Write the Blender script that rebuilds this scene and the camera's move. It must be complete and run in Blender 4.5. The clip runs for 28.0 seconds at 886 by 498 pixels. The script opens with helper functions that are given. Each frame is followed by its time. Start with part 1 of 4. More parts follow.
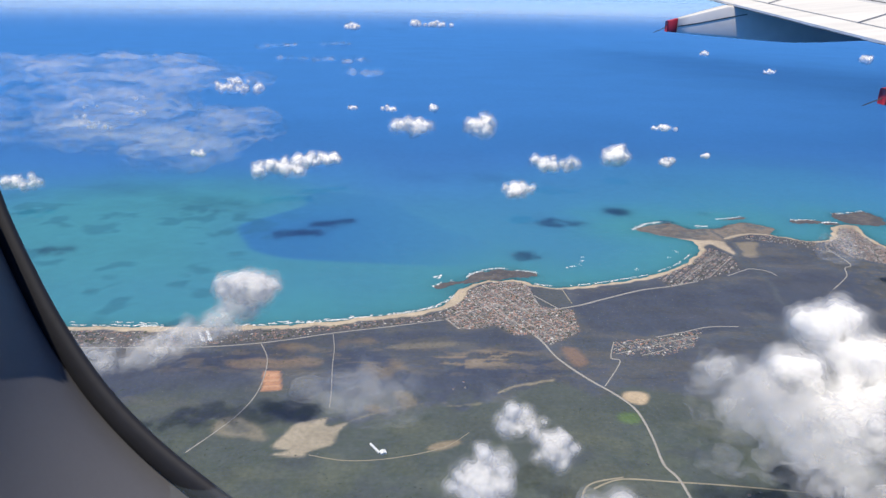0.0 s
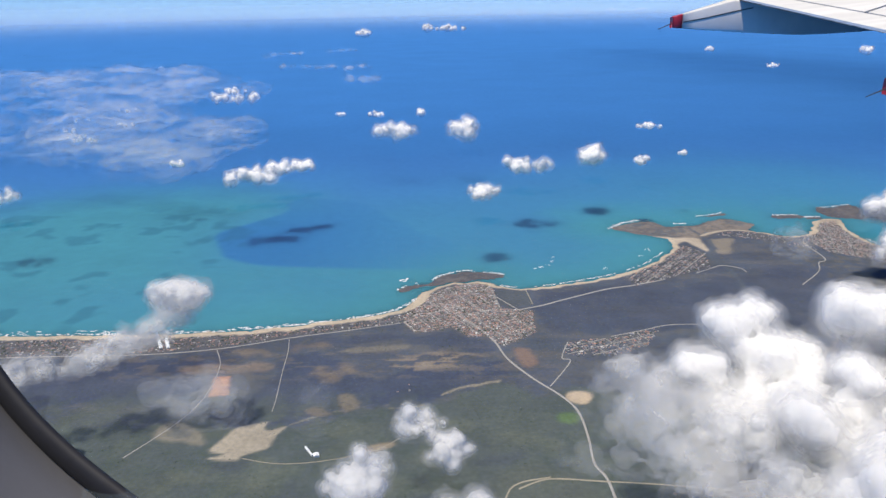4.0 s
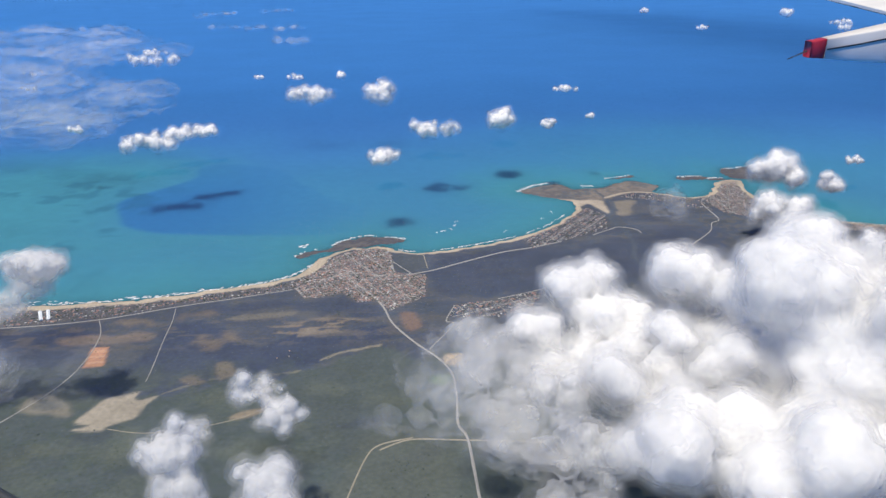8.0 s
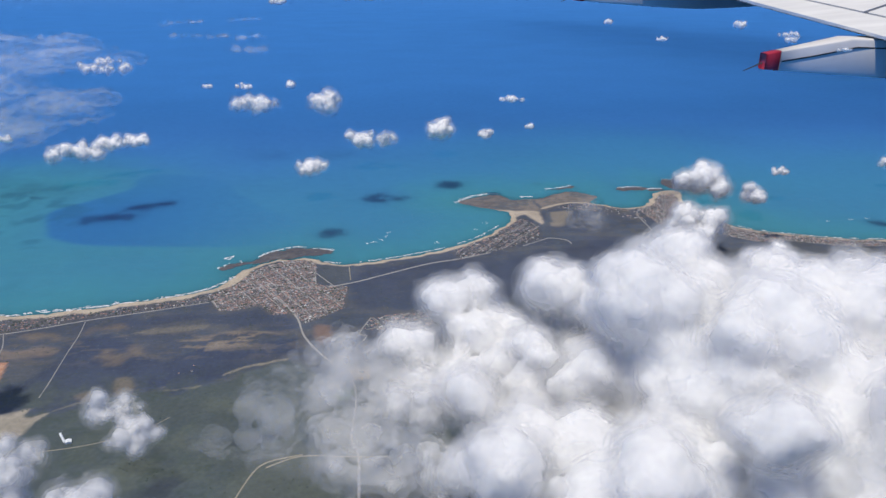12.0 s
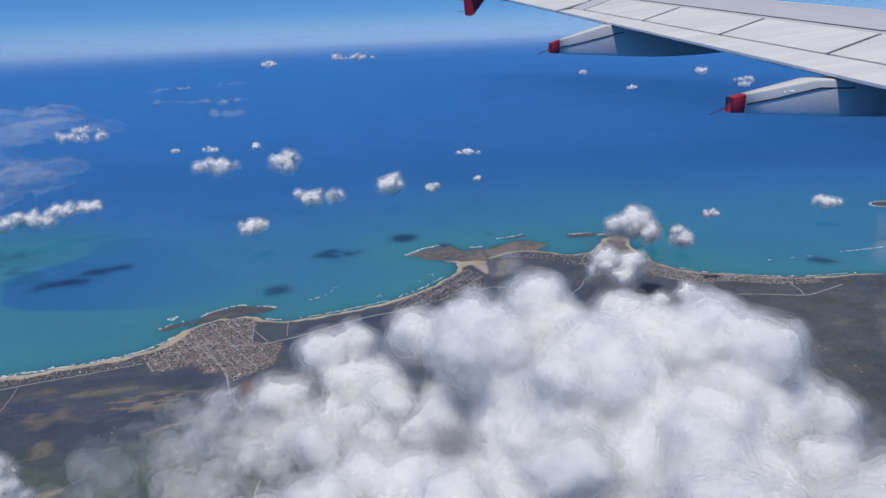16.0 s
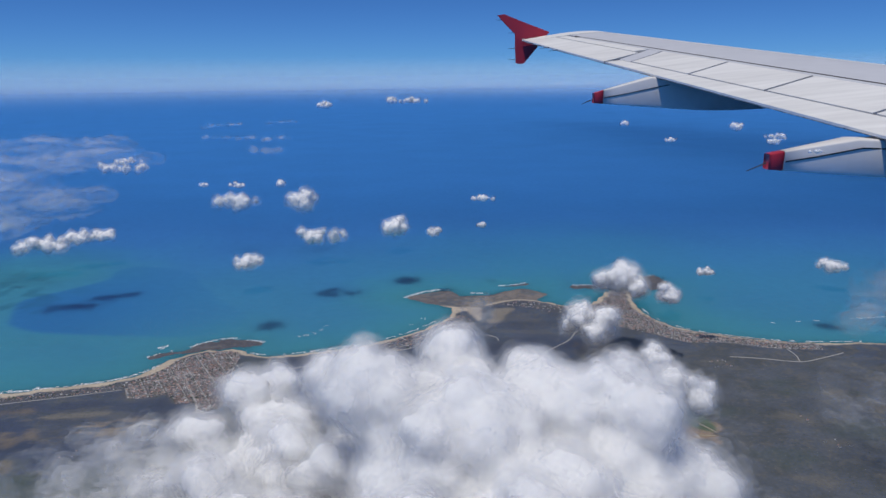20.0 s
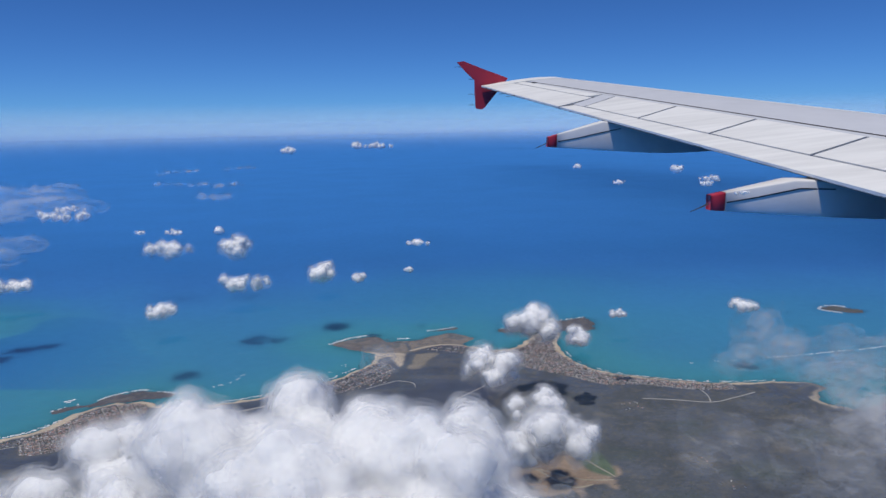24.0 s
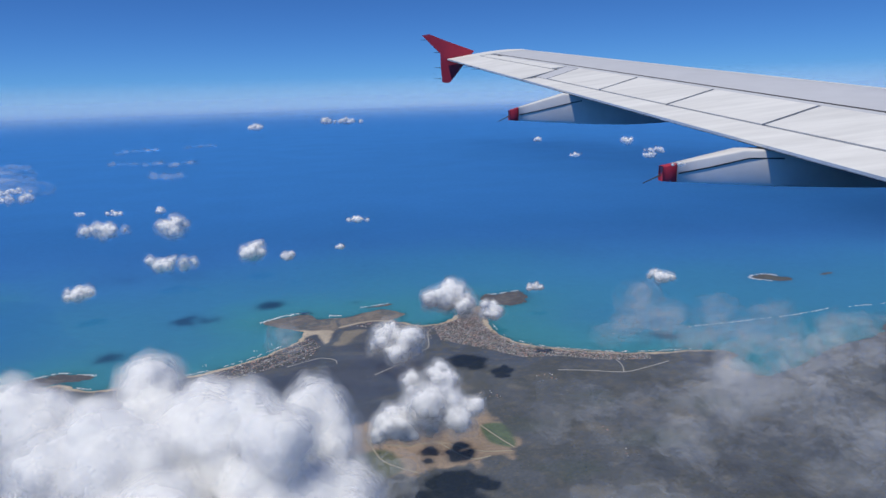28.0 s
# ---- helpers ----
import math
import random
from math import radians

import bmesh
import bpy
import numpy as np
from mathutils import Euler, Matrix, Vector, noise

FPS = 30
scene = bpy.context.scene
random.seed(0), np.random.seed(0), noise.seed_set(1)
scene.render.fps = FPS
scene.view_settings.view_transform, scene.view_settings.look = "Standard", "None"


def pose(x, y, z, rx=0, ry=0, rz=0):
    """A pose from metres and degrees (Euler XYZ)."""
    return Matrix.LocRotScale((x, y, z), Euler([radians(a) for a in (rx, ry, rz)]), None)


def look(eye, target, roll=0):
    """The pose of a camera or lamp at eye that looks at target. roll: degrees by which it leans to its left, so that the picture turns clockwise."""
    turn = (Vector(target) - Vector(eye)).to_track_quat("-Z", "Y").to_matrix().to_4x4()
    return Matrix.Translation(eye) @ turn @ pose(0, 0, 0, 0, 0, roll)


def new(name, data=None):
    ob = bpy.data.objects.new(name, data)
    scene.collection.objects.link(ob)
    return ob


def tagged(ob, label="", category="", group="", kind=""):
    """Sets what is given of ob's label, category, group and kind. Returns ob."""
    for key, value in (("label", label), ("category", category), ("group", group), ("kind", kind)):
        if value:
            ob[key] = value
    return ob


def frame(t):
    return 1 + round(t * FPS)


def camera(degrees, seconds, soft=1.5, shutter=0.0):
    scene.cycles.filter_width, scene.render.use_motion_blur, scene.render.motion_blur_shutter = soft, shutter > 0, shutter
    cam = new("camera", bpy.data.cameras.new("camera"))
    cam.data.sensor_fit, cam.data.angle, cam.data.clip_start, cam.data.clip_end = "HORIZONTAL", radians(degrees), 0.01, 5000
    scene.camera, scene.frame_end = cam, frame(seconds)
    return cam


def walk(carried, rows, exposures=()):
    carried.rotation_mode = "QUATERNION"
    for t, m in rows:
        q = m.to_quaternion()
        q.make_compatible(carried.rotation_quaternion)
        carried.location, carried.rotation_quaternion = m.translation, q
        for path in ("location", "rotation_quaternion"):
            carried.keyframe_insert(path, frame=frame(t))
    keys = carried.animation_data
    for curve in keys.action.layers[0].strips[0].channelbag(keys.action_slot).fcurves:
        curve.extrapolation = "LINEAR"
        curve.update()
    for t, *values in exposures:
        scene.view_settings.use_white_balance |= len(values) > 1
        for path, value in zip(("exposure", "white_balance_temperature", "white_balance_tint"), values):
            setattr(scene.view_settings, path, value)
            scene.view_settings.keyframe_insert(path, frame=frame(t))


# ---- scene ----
cam = camera(63.7, 28.0)
PATH = [
    (0, (0.247, -0.825, 60.607), (0.256, 1.063, 59.949), 1.0),
    (0.5, (2.027, -0.861, 60.618), (2.015, 1.029, 59.966), 0.6),
    (1, (3.799, -0.905, 60.634), (3.787, 0.989, 59.99), 0.5),
    (1.5, (5.537, -0.981, 60.657), (5.53, 0.918, 60.029), 0.4),
    (2, (7.245, -1.109, 60.681), (7.222, 0.794, 60.066), 0.0),
    (2.5, (8.936, -1.219, 60.708), (8.898, 0.678, 60.076), -0.4),
    (4.5, (15.665, -1.49, 60.917), (15.604, 0.395, 60.251), -1.0),
    (5, (17.304, -1.597, 60.94), (17.257, 0.268, 60.219), -1.3),
    (5.5, (18.955, -1.687, 60.961), (18.953, 0.157, 60.187), -1.0),
    (6, (20.612, -1.755, 60.979), (20.6, 0.083, 60.19), -1.0),
    (6.5, (22.279, -1.765, 61.008), (22.279, 0.084, 60.246), -0.6),
    (7, (23.933, -1.748, 61.045), (23.95, 0.102, 60.288), -0.7),
    (7.5, (25.554, -1.731, 61.077), (25.59, 0.12, 60.322), -0.7),
    (8, (27.149, -1.751, 61.119), (27.211, 0.103, 60.372), -0.5),
    (8.5, (28.731, -1.805, 61.152), (28.811, 0.045, 60.397), -0.3),
    (9, (30.31, -1.846, 61.177), (30.394, 0.006, 60.428), -0.3),
    (9.5, (31.899, -1.86, 61.196), (31.988, -0.004, 60.455), -0.3),
    (10, (33.464, -1.81, 61.199), (33.557, 0.047, 60.463), -0.2),
    (10.5, (35.024, -1.687, 61.187), (35.112, 0.169, 60.448), -0.3),
    (11, (36.553, -1.484, 61.165), (36.637, 0.373, 60.427), -0.3),
    (11.5, (38.063, -1.232, 61.143), (38.145, 0.625, 60.404), -0.3),
    (12, (39.593, -1.011, 61.129), (39.707, 0.85, 60.405), 0.0),
    (12.5, (41.239, -0.979, 61.133), (41.423, 0.894, 60.455), 0.9),
    (13, (43.043, -1.209, 61.162), (43.257, 0.7, 60.605), 1.4),
    (13.5, (44.977, -1.681, 61.226), (45.196, 0.234, 60.692), 0.6),
    (15.5, (53.053, -4.231, 61.918), (53.201, -2.318, 61.351), -1.2),
    (16, (55.079, -4.667, 61.993), (55.183, -2.758, 61.405), -2.3),
    (16.5, (57.095, -4.914, 62.044), (57.124, -3.001, 61.46), -2.4),
    (17, (59.073, -5.075, 62.102), (59.075, -3.159, 61.527), -2.8),
    (17.5, (61.007, -5.15, 62.145), (61.012, -3.23, 61.585), -2.5),
    (18, (62.912, -5.177, 62.186), (62.903, -3.253, 61.639), -2.5),
    (18.5, (64.789, -5.213, 62.231), (64.732, -3.291, 61.681), -2.0),
    (19, (66.641, -5.297, 62.286), (66.561, -3.381, 61.718), -2.4),
    (19.5, (68.48, -5.359, 62.342), (68.402, -3.438, 61.791), -1.9),
    (20, (70.299, -5.423, 62.398), (70.26, -3.48, 61.928), -0.5),
    (20.5, (72.106, -5.496, 62.436), (72.093, -3.538, 62.029), 0.3),
    (21, (73.897, -5.581, 62.468), (73.903, -3.613, 62.111), -0.5),
    (21.5, (75.679, -5.644, 62.502), (75.694, -3.673, 62.165), -0.6),
    (23.5, (82.768, -5.344, 62.734), (82.795, -3.375, 62.386), -1.1),
    (24, (84.528, -5.227, 62.76), (84.563, -3.259, 62.407), -0.9),
    (24.5, (86.294, -5.143, 62.785), (86.336, -3.175, 62.434), -0.8),
    (25, (88.074, -5.138, 62.81), (88.115, -3.17, 62.46), -0.9),
    (25.5, (89.884, -5.239, 62.826), (89.916, -3.271, 62.472), -1.1),
    (26, (91.708, -5.396, 62.842), (91.738, -3.43, 62.476), -1.7),
    (26.5, (93.583, -5.561, 62.856), (93.621, -3.599, 62.467), -1.7),
    (27, (95.508, -5.721, 62.87), (95.539, -3.762, 62.467), -1.8),
    (27.5, (97.469, -5.89, 62.883), (97.51, -3.932, 62.477), -1.7),
    (28, (99.453, -6.069, 62.893), (99.54, -4.116, 62.469), -1.7),
]
walk(cam, [(t, look(eye, target, roll)) for t, eye, target, roll in PATH], exposures=[(0, 0.34, 7150, 8), (5, 0.26, 7100, 8), (11, 0.05, 6800, 8), (13, -0.14, 6600, 9), (17, -0.34, 6450, 9), (20, -0.36, 6450, 9), (23, -0.26, 6450, 9), (28, -0.18, 6450, 8)])

# ---- light ----
SUN_EL, SUN_AZ = 74.0, 218.0          # degrees; azimuth clockwise from +y
sun_dir = Vector((math.sin(radians(SUN_AZ)) * math.cos(radians(SUN_EL)), math.cos(radians(SUN_AZ)) * math.cos(radians(SUN_EL)), math.sin(radians(SUN_EL))))
world = bpy.data.worlds.new("sky")
scene.world = world
world.use_nodes = True
wt = world.node_tree
sky = wt.nodes.new("ShaderNodeTexSky")
sky.sky_type, sky.sun_disc = "NISHITA", False
sky.sun_elevation, sky.sun_rotation = radians(SUN_EL), radians(SUN_AZ)
sky.altitude, sky.air_density, sky.dust_density, sky.ozone_density = 3000, 0.75, 0.05, 4.0
wt.nodes["Background"].inputs["Strength"].default_value = 0.095
clear = wt.nodes.new("ShaderNodeVectorMath")
clear.operation = "MULTIPLY"
clear.inputs[1].default_value = (0.35, 0.68, 1.13)
wt.links.new(sky.outputs[0], clear.inputs[0])
wt.links.new(clear.outputs[0], wt.nodes["Background"].inputs["Color"])
scene.cycles.transparent_max_bounces = 96
lamp = bpy.data.lights.new("sun", "SUN")
lamp.energy, lamp.angle, lamp.color = 3.5, radians(0.53), (1.0, 0.955, 0.90)
new("sun", lamp).matrix_world = look(sun_dir * 400, (0, 0, 0))

# ---- materials ----
def material(name, color, rough=0.6, metal=0.0, spec=0.5, scale=4.0, vary=0.12, fine=40.0, bump=0.0, attr="", alpha=None, island=False, stops=(), stretch=None):
    m = bpy.data.materials.new(name)
    m.use_nodes = True
    nt = m.node_tree
    p = nt.nodes["Principled BSDF"]
    p.inputs["Roughness"].default_value, p.inputs["Metallic"].default_value = rough, metal
    p.inputs["Specular IOR Level"].default_value = spec
    co = nt.nodes.new("ShaderNodeTexCoord")
    a, b = nt.nodes.new("ShaderNodeTexNoise"), nt.nodes.new("ShaderNodeTexNoise")
    for n, sc in ((a, scale), (b, fine)):
        n.inputs["Scale"].default_value, n.inputs["Detail"].default_value = sc, 5.0
        if stretch:
            mp = nt.nodes.new("ShaderNodeMapping")
            mp.inputs["Scale"].default_value = stretch
            nt.links.new(co.outputs["Object"], mp.inputs["Vector"])
            nt.links.new(mp.outputs[0], n.inputs["Vector"])
        else:
            nt.links.new(co.outputs["Object"], n.inputs["Vector"])
    mix = nt.nodes.new("ShaderNodeMath")
    mix.operation = "ADD"
    nt.links.new(a.outputs["Fac"], mix.inputs[0])
    nt.links.new(b.outputs["Fac"], mix.inputs[1])
    mr = nt.nodes.new("ShaderNodeMapRange")
    mr.inputs["From Min"].default_value, mr.inputs["From Max"].default_value = 0.7, 1.3
    mr.inputs["To Min"].default_value, mr.inputs["To Max"].default_value = 1 - vary, 1 + vary
    nt.links.new(mix.outputs[0], mr.inputs["Value"])
    mul = nt.nodes.new("ShaderNodeVectorMath")
    mul.operation = "SCALE"
    nt.links.new(mr.outputs[0], mul.inputs["Scale"])
    if attr:
        src = nt.nodes.new("ShaderNodeAttribute")
        src.attribute_name = attr
        nt.links.new(src.outputs["Color"], mul.inputs[0])
    elif stops:
        ramp = nt.nodes.new("ShaderNodeValToRGB")
        ramp.color_ramp.interpolation = "CONSTANT"
        while len(ramp.color_ramp.elements) < len(stops):
            ramp.color_ramp.elements.new(0.5)
        for k, (e, c) in enumerate(zip(ramp.color_ramp.elements, stops)):
            e.position, e.color = k / len(stops), (*c, 1)
        if island:
            rnd = nt.nodes.new("ShaderNodeNewGeometry")
            nt.links.new(rnd.outputs["Random Per Island"], ramp.inputs[0])
        else:
            rnd = nt.nodes.new("ShaderNodeObjectInfo")
            nt.links.new(rnd.outputs["Random"], ramp.inputs[0])
        nt.links.new(ramp.outputs[0], mul.inputs[0])
    else:
        mul.inputs[0].default_value = color
    nt.links.new(mul.outputs[0], p.inputs["Base Color"])
    if bump:
        bp = nt.nodes.new("ShaderNodeBump")
        bp.inputs["Strength"].default_value, bp.inputs["Distance"].default_value = bump, 0.1
        nt.links.new(b.outputs["Fac"], bp.inputs["Height"])
        nt.links.new(bp.outputs[0], p.inputs["Normal"])
    return m


def cloud_material(name, white, low=1.0, high=1.0, scale=0.4):
    """Cloud: scatters light on both sides. low..high: how dense it is, by a noise of that scale."""
    m = bpy.data.materials.new(name)
    m.use_nodes = True
    nt = m.node_tree
    nt.nodes.remove(nt.nodes["Principled BSDF"])
    out = nt.nodes["Material Output"]
    d, t, mix = nt.nodes.new("ShaderNodeBsdfDiffuse"), nt.nodes.new("ShaderNodeBsdfTranslucent"), nt.nodes.new("ShaderNodeMixShader")
    d.inputs["Color"].default_value = t.inputs["Color"].default_value = (*white, 1)
    mix.inputs[0].default_value = 0.3 if low >= 1 else 0.5
    nt.links.new(d.outputs[0], mix.inputs[1])
    nt.links.new(t.outputs[0], mix.inputs[2])
    last = mix
    if low < 1:
        co, n, mr = nt.nodes.new("ShaderNodeTexCoord"), nt.nodes.new("ShaderNodeTexNoise"), nt.nodes.new("ShaderNodeMapRange")
        n.inputs["Scale"].default_value, n.inputs["Detail"].default_value = scale, 4.0
        nt.links.new(co.outputs["Object"], n.inputs["Vector"])
        nt.links.new(n.outputs["Fac"], mr.inputs["Value"])
        mr.inputs["From Min"].default_value, mr.inputs["From Max"].default_value = 0.35, 0.65
        mr.inputs["To Min"].default_value, mr.inputs["To Max"].default_value = low, high
        floor_ = nt.nodes.new("ShaderNodeMath")
        floor_.operation = "MAXIMUM"
        floor_.inputs[1].default_value = 0.0
        nt.links.new(mr.outputs[0], floor_.inputs[0])
        tr, mx = nt.nodes.new("ShaderNodeBsdfTransparent"), nt.nodes.new("ShaderNodeMixShader")
        nt.links.new(floor_.outputs[0], mx.inputs[0])
        nt.links.new(tr.outputs[0], mx.inputs[1])
        nt.links.new(mix.outputs[0], mx.inputs[2])
        last = mx
    nt.links.new(last.outputs[0], out.inputs["Surface"])
    return m


sea_m = material("sea_water", (0, 0, 0), rough=0.6, spec=0.0, scale=0.02, vary=0.06, fine=0.35, bump=0.3, attr="tint")
sp = sea_m.node_tree.nodes["Principled BSDF"]
sp.subsurface_method = "BURLEY"                      # wide scatter inside the water blurs the shadows cast on it
sp.inputs["Subsurface Radius"].default_value, sp.inputs["Subsurface Scale"].default_value = (1.0, 1.0, 1.0), 6.0
sp.inputs["Subsurface Weight"].default_value = 1.0
reach = sea_m.node_tree.nodes.new("ShaderNodeMapRange")     # huge reach far from the shore, to wash out the wing's shadow
reach.inputs["To Min"].default_value, reach.inputs["To Max"].default_value = 11.0, 2500.0
for nd in sea_m.node_tree.nodes:
    if nd.bl_idname == "ShaderNodeAttribute":
        sea_m.node_tree.links.new(nd.outputs["Alpha"], reach.inputs["Value"])
sea_m.node_tree.links.new(reach.outputs[0], sp.inputs["Subsurface Scale"])
land_m = material("land", (0, 0, 0), rough=0.95, spec=0.1, scale=0.12, vary=0.22, fine=1.6, attr="tint")
road_m = material("pale_road", (0.36, 0.34, 0.32), rough=0.9, spec=0.1, scale=0.3, vary=0.15, fine=4)
dirt_m = material("dirt_track", (0.34, 0.30, 0.23), rough=0.95, spec=0.1, scale=0.3, vary=0.2, fine=4)
foam_m = material("foam", (0.8, 0.83, 0.85), rough=0.8, scale=1.0, vary=0.1, fine=6)
house_wall_m = material("house_wall", (0, 0, 0), rough=0.9, island=True, scale=2, stops=((0.6, 0.58, 0.56), (0.45, 0.43, 0.42), (0.7, 0.69, 0.68), (0.36, 0.34, 0.34)))
house_roof_m = material("house_roof", (0, 0, 0), rough=0.9, island=True, scale=2, stops=((0.40, 0.21, 0.16), (0.27, 0.19, 0.165), (0.46, 0.28, 0.22), (0.19, 0.175, 0.18), (0.44, 0.42, 0.40), (0.32, 0.20, 0.165), (0.10, 0.10, 0.10), (0.24, 0.215, 0.21), (0.36, 0.20, 0.155), (0.08, 0.10, 0.075), (0.60, 0.58, 0.56)))
house_wall_solo_m = material("house_wall_single", (0, 0, 0), rough=0.9, scale=2, stops=((0.6, 0.58, 0.56), (0.45, 0.43, 0.42), (0.7, 0.69, 0.68), (0.36, 0.34, 0.34)))
house_roof_solo_m = material("house_roof_single", (0, 0, 0), rough=0.9, scale=2, stops=((0.40, 0.21, 0.16), (0.27, 0.19, 0.165), (0.46, 0.28, 0.22), (0.19, 0.175, 0.18), (0.44, 0.42, 0.40), (0.32, 0.20, 0.165), (0.10, 0.10, 0.10), (0.24, 0.215, 0.21), (0.36, 0.20, 0.155), (0.08, 0.10, 0.075), (0.60, 0.58, 0.56)))
scrub_m = material("scrub", (0, 0, 0), rough=0.95, spec=0.1, island=True, scale=1, stops=((0.05, 0.07, 0.05), (0.07, 0.09, 0.06), (0.045, 0.055, 0.05), (0.08, 0.09, 0.07)))
paint_m = material("white_wing_paint", (0.79, 0.78, 0.745), rough=0.45, scale=0.02, vary=0.12, fine=0.09, stretch=(0.22, 1.5, 1.0))
grey_m = material("grey_wing_paint", (0.58, 0.59, 0.62), rough=0.5, scale=0.01, vary=0.05, fine=0.06)
pod_m = material("fairing_paint", (0.74, 0.71, 0.67), rough=0.5, scale=0.02, vary=0.06, fine=0.1)
gap_m = material("dark_gap", (0.035, 0.035, 0.04), rough=0.8)
red_m = material("red_paint", (0.47, 0.028, 0.05), rough=0.45, scale=0.02, vary=0.05, fine=0.1)
seal_m = material("black_window_seal", (0.018, 0.018, 0.022), rough=0.6, scale=0.2, vary=0.15, fine=1)
# Light grey panel darkened: the cabin's shade is put into its base colour.
shaded_panel_m = material("shaded_cabin_panel", (0.12, 0.12, 0.13), rough=0.55, scale=0.1, vary=0.03, fine=2)
cloud_m = bpy.data.materials.new("cloud_core")
cloud_m.use_nodes = True
cp = cloud_m.node_tree.nodes["Principled BSDF"]
cp.inputs["Base Color"].default_value, cp.inputs["Roughness"].default_value, cp.inputs["Specular IOR Level"].default_value = (0.87, 0.87, 0.87, 1), 1.0, 0.0
cp.inputs["Subsurface Weight"].default_value, cp.inputs["Subsurface Scale"].default_value = 1.0, 3.0
cp.inputs["Subsurface Radius"].default_value = (1.0, 1.0, 1.0)
veil_m = [cloud_material("cloud_veil", (0.96, 0.965, 0.97), a, b, c) for a, b, c in ((0.16, 0.30, 0.35), (0.09, 0.21, 0.4), (0.02, 0.14, 0.45), (-0.02, 0.08, 0.5))]
thin_m = [cloud_material("thin_cloud", (0.90, 0.91, 0.92), a, b, c) for a, b, c in ((-0.06, 0.12, 0.14), (-0.06, 0.10, 0.18), (-0.06, 0.08, 0.22), (-0.05, 0.06, 0.3))]
sheet_m = [cloud_material("cloud_sheet", (0.96, 0.965, 0.97), a, b, c) for a, b, c in ((-0.12, 0.15, 0.06), (-0.10, 0.11, 0.10), (-0.09, 0.08, 0.14), (-0.07, 0.05, 0.2))]
veil_sheet_m = [cloud_material("cloud_veil_sheet", (0.95, 0.96, 0.97), a, b, c) for a, b, c in ((-0.05, 0.075, 0.045), (-0.05, 0.06, 0.06), (-0.04, 0.045, 0.08))]
drift_m = [cloud_material("drifting_cloud", (0.92, 0.93, 0.94), a, b, c) for a, b, c in ((-0.05, 0.10, 0.05), (-0.05, 0.085, 0.07), (-0.05, 0.07, 0.10), (-0.04, 0.05, 0.14))]
soft_m = [cloud_material("soft_cloud", (0.96, 0.965, 0.97), a, b, c) for a, b, c in ((0.60, 0.85, 0.3), (0.22, 0.46, 0.3), (0.08, 0.28, 0.35), (0.0, 0.16, 0.4), (-0.04, 0.09, 0.45))]
tree_m = material("tree_crowns", (0, 0, 0), rough=0.95, spec=0.1, island=True, scale=1, stops=((0.05, 0.075, 0.045), (0.07, 0.095, 0.06), (0.045, 0.06, 0.05)))

# ---- arithmetic ----
_lat = np.random.RandomState(7).rand(256, 256)


def vnoise(x, y):
    x, y = np.asarray(x, float), np.asarray(y, float)
    i, j = np.floor(x).astype(int), np.floor(y).astype(int)
    u, v = x - i, y - j
    u, v = u * u * (3 - 2 * u), v * v * (3 - 2 * v)
    g = lambda a, b: _lat[a % 256, b % 256]
    return (g(i, j) * (1 - u) + g(i + 1, j) * u) * (1 - v) + (g(i, j + 1) * (1 - u) + g(i + 1, j + 1) * u) * v


def fbm(x, y, octaves=4):
    s, a, t = 0.0, 1.0, 0.0
    for k in range(octaves):
        s, t = s + a * vnoise(x * 2 ** k + 17 * k, y * 2 ** k + 31 * k), t + a
        a *= 0.5
    return s / t


def smooth(pts, closed=False, step=4):
    """Catmull-Rom curve through plan points."""
    p = [np.array(q, float) for q in pts]
    n, out = len(p), []
    for i in range(n if closed else n - 1):
        g = (lambda k: p[k % n]) if closed else (lambda k: p[min(max(k, 0), n - 1)])
        a, b, c, d = g(i - 1), g(i), g(i + 1), g(i + 2)
        for k in range(step):
            t = k / step
            out.append(0.5 * (2 * b + (c - a) * t + (2 * a - 5 * b + 4 * c - d) * t * t + (3 * b - a - 3 * c + d) * t ** 3))
    if not closed:
        out.append(p[-1])
    return np.array(out)


def inside(x, y, poly):
    """Signed distance to a closed plan outline, positive inside."""
    d2, odd = np.full(x.shape, 1e12), np.zeros(x.shape, bool)
    for (ax, ay), (bx, by) in zip(poly, np.roll(poly, -1, 0)):
        ex, ey = bx - ax, by - ay
        t = np.clip(((x - ax) * ex + (y - ay) * ey) / (ex * ex + ey * ey + 1e-12), 0, 1)
        d2 = np.minimum(d2, (x - ax - t * ex) ** 2 + (y - ay - t * ey) ** 2)
        if ay != by:
            odd ^= ((ay > y) != (by > y)) & (x < (y - ay) / (by - ay) * ex + ax)
    return np.sqrt(d2) * np.where(odd, 1, -1)


def along(x, y, line):
    """Distance to an open plan line."""
    d2 = np.full(x.shape, 1e12)
    for (ax, ay), (bx, by) in zip(line[:-1], line[1:]):
        ex, ey = bx - ax, by - ay
        t = np.clip(((x - ax) * ex + (y - ay) * ey) / (ex * ex + ey * ey + 1e-12), 0, 1)
        d2 = np.minimum(d2, (x - ax - t * ex) ** 2 + (y - ay - t * ey) ** 2)
    return np.sqrt(d2)


def step01(d, soft):
    t = np.clip(d / soft * 0.5 + 0.5, 0, 1)
    return t * t * (3 - 2 * t)


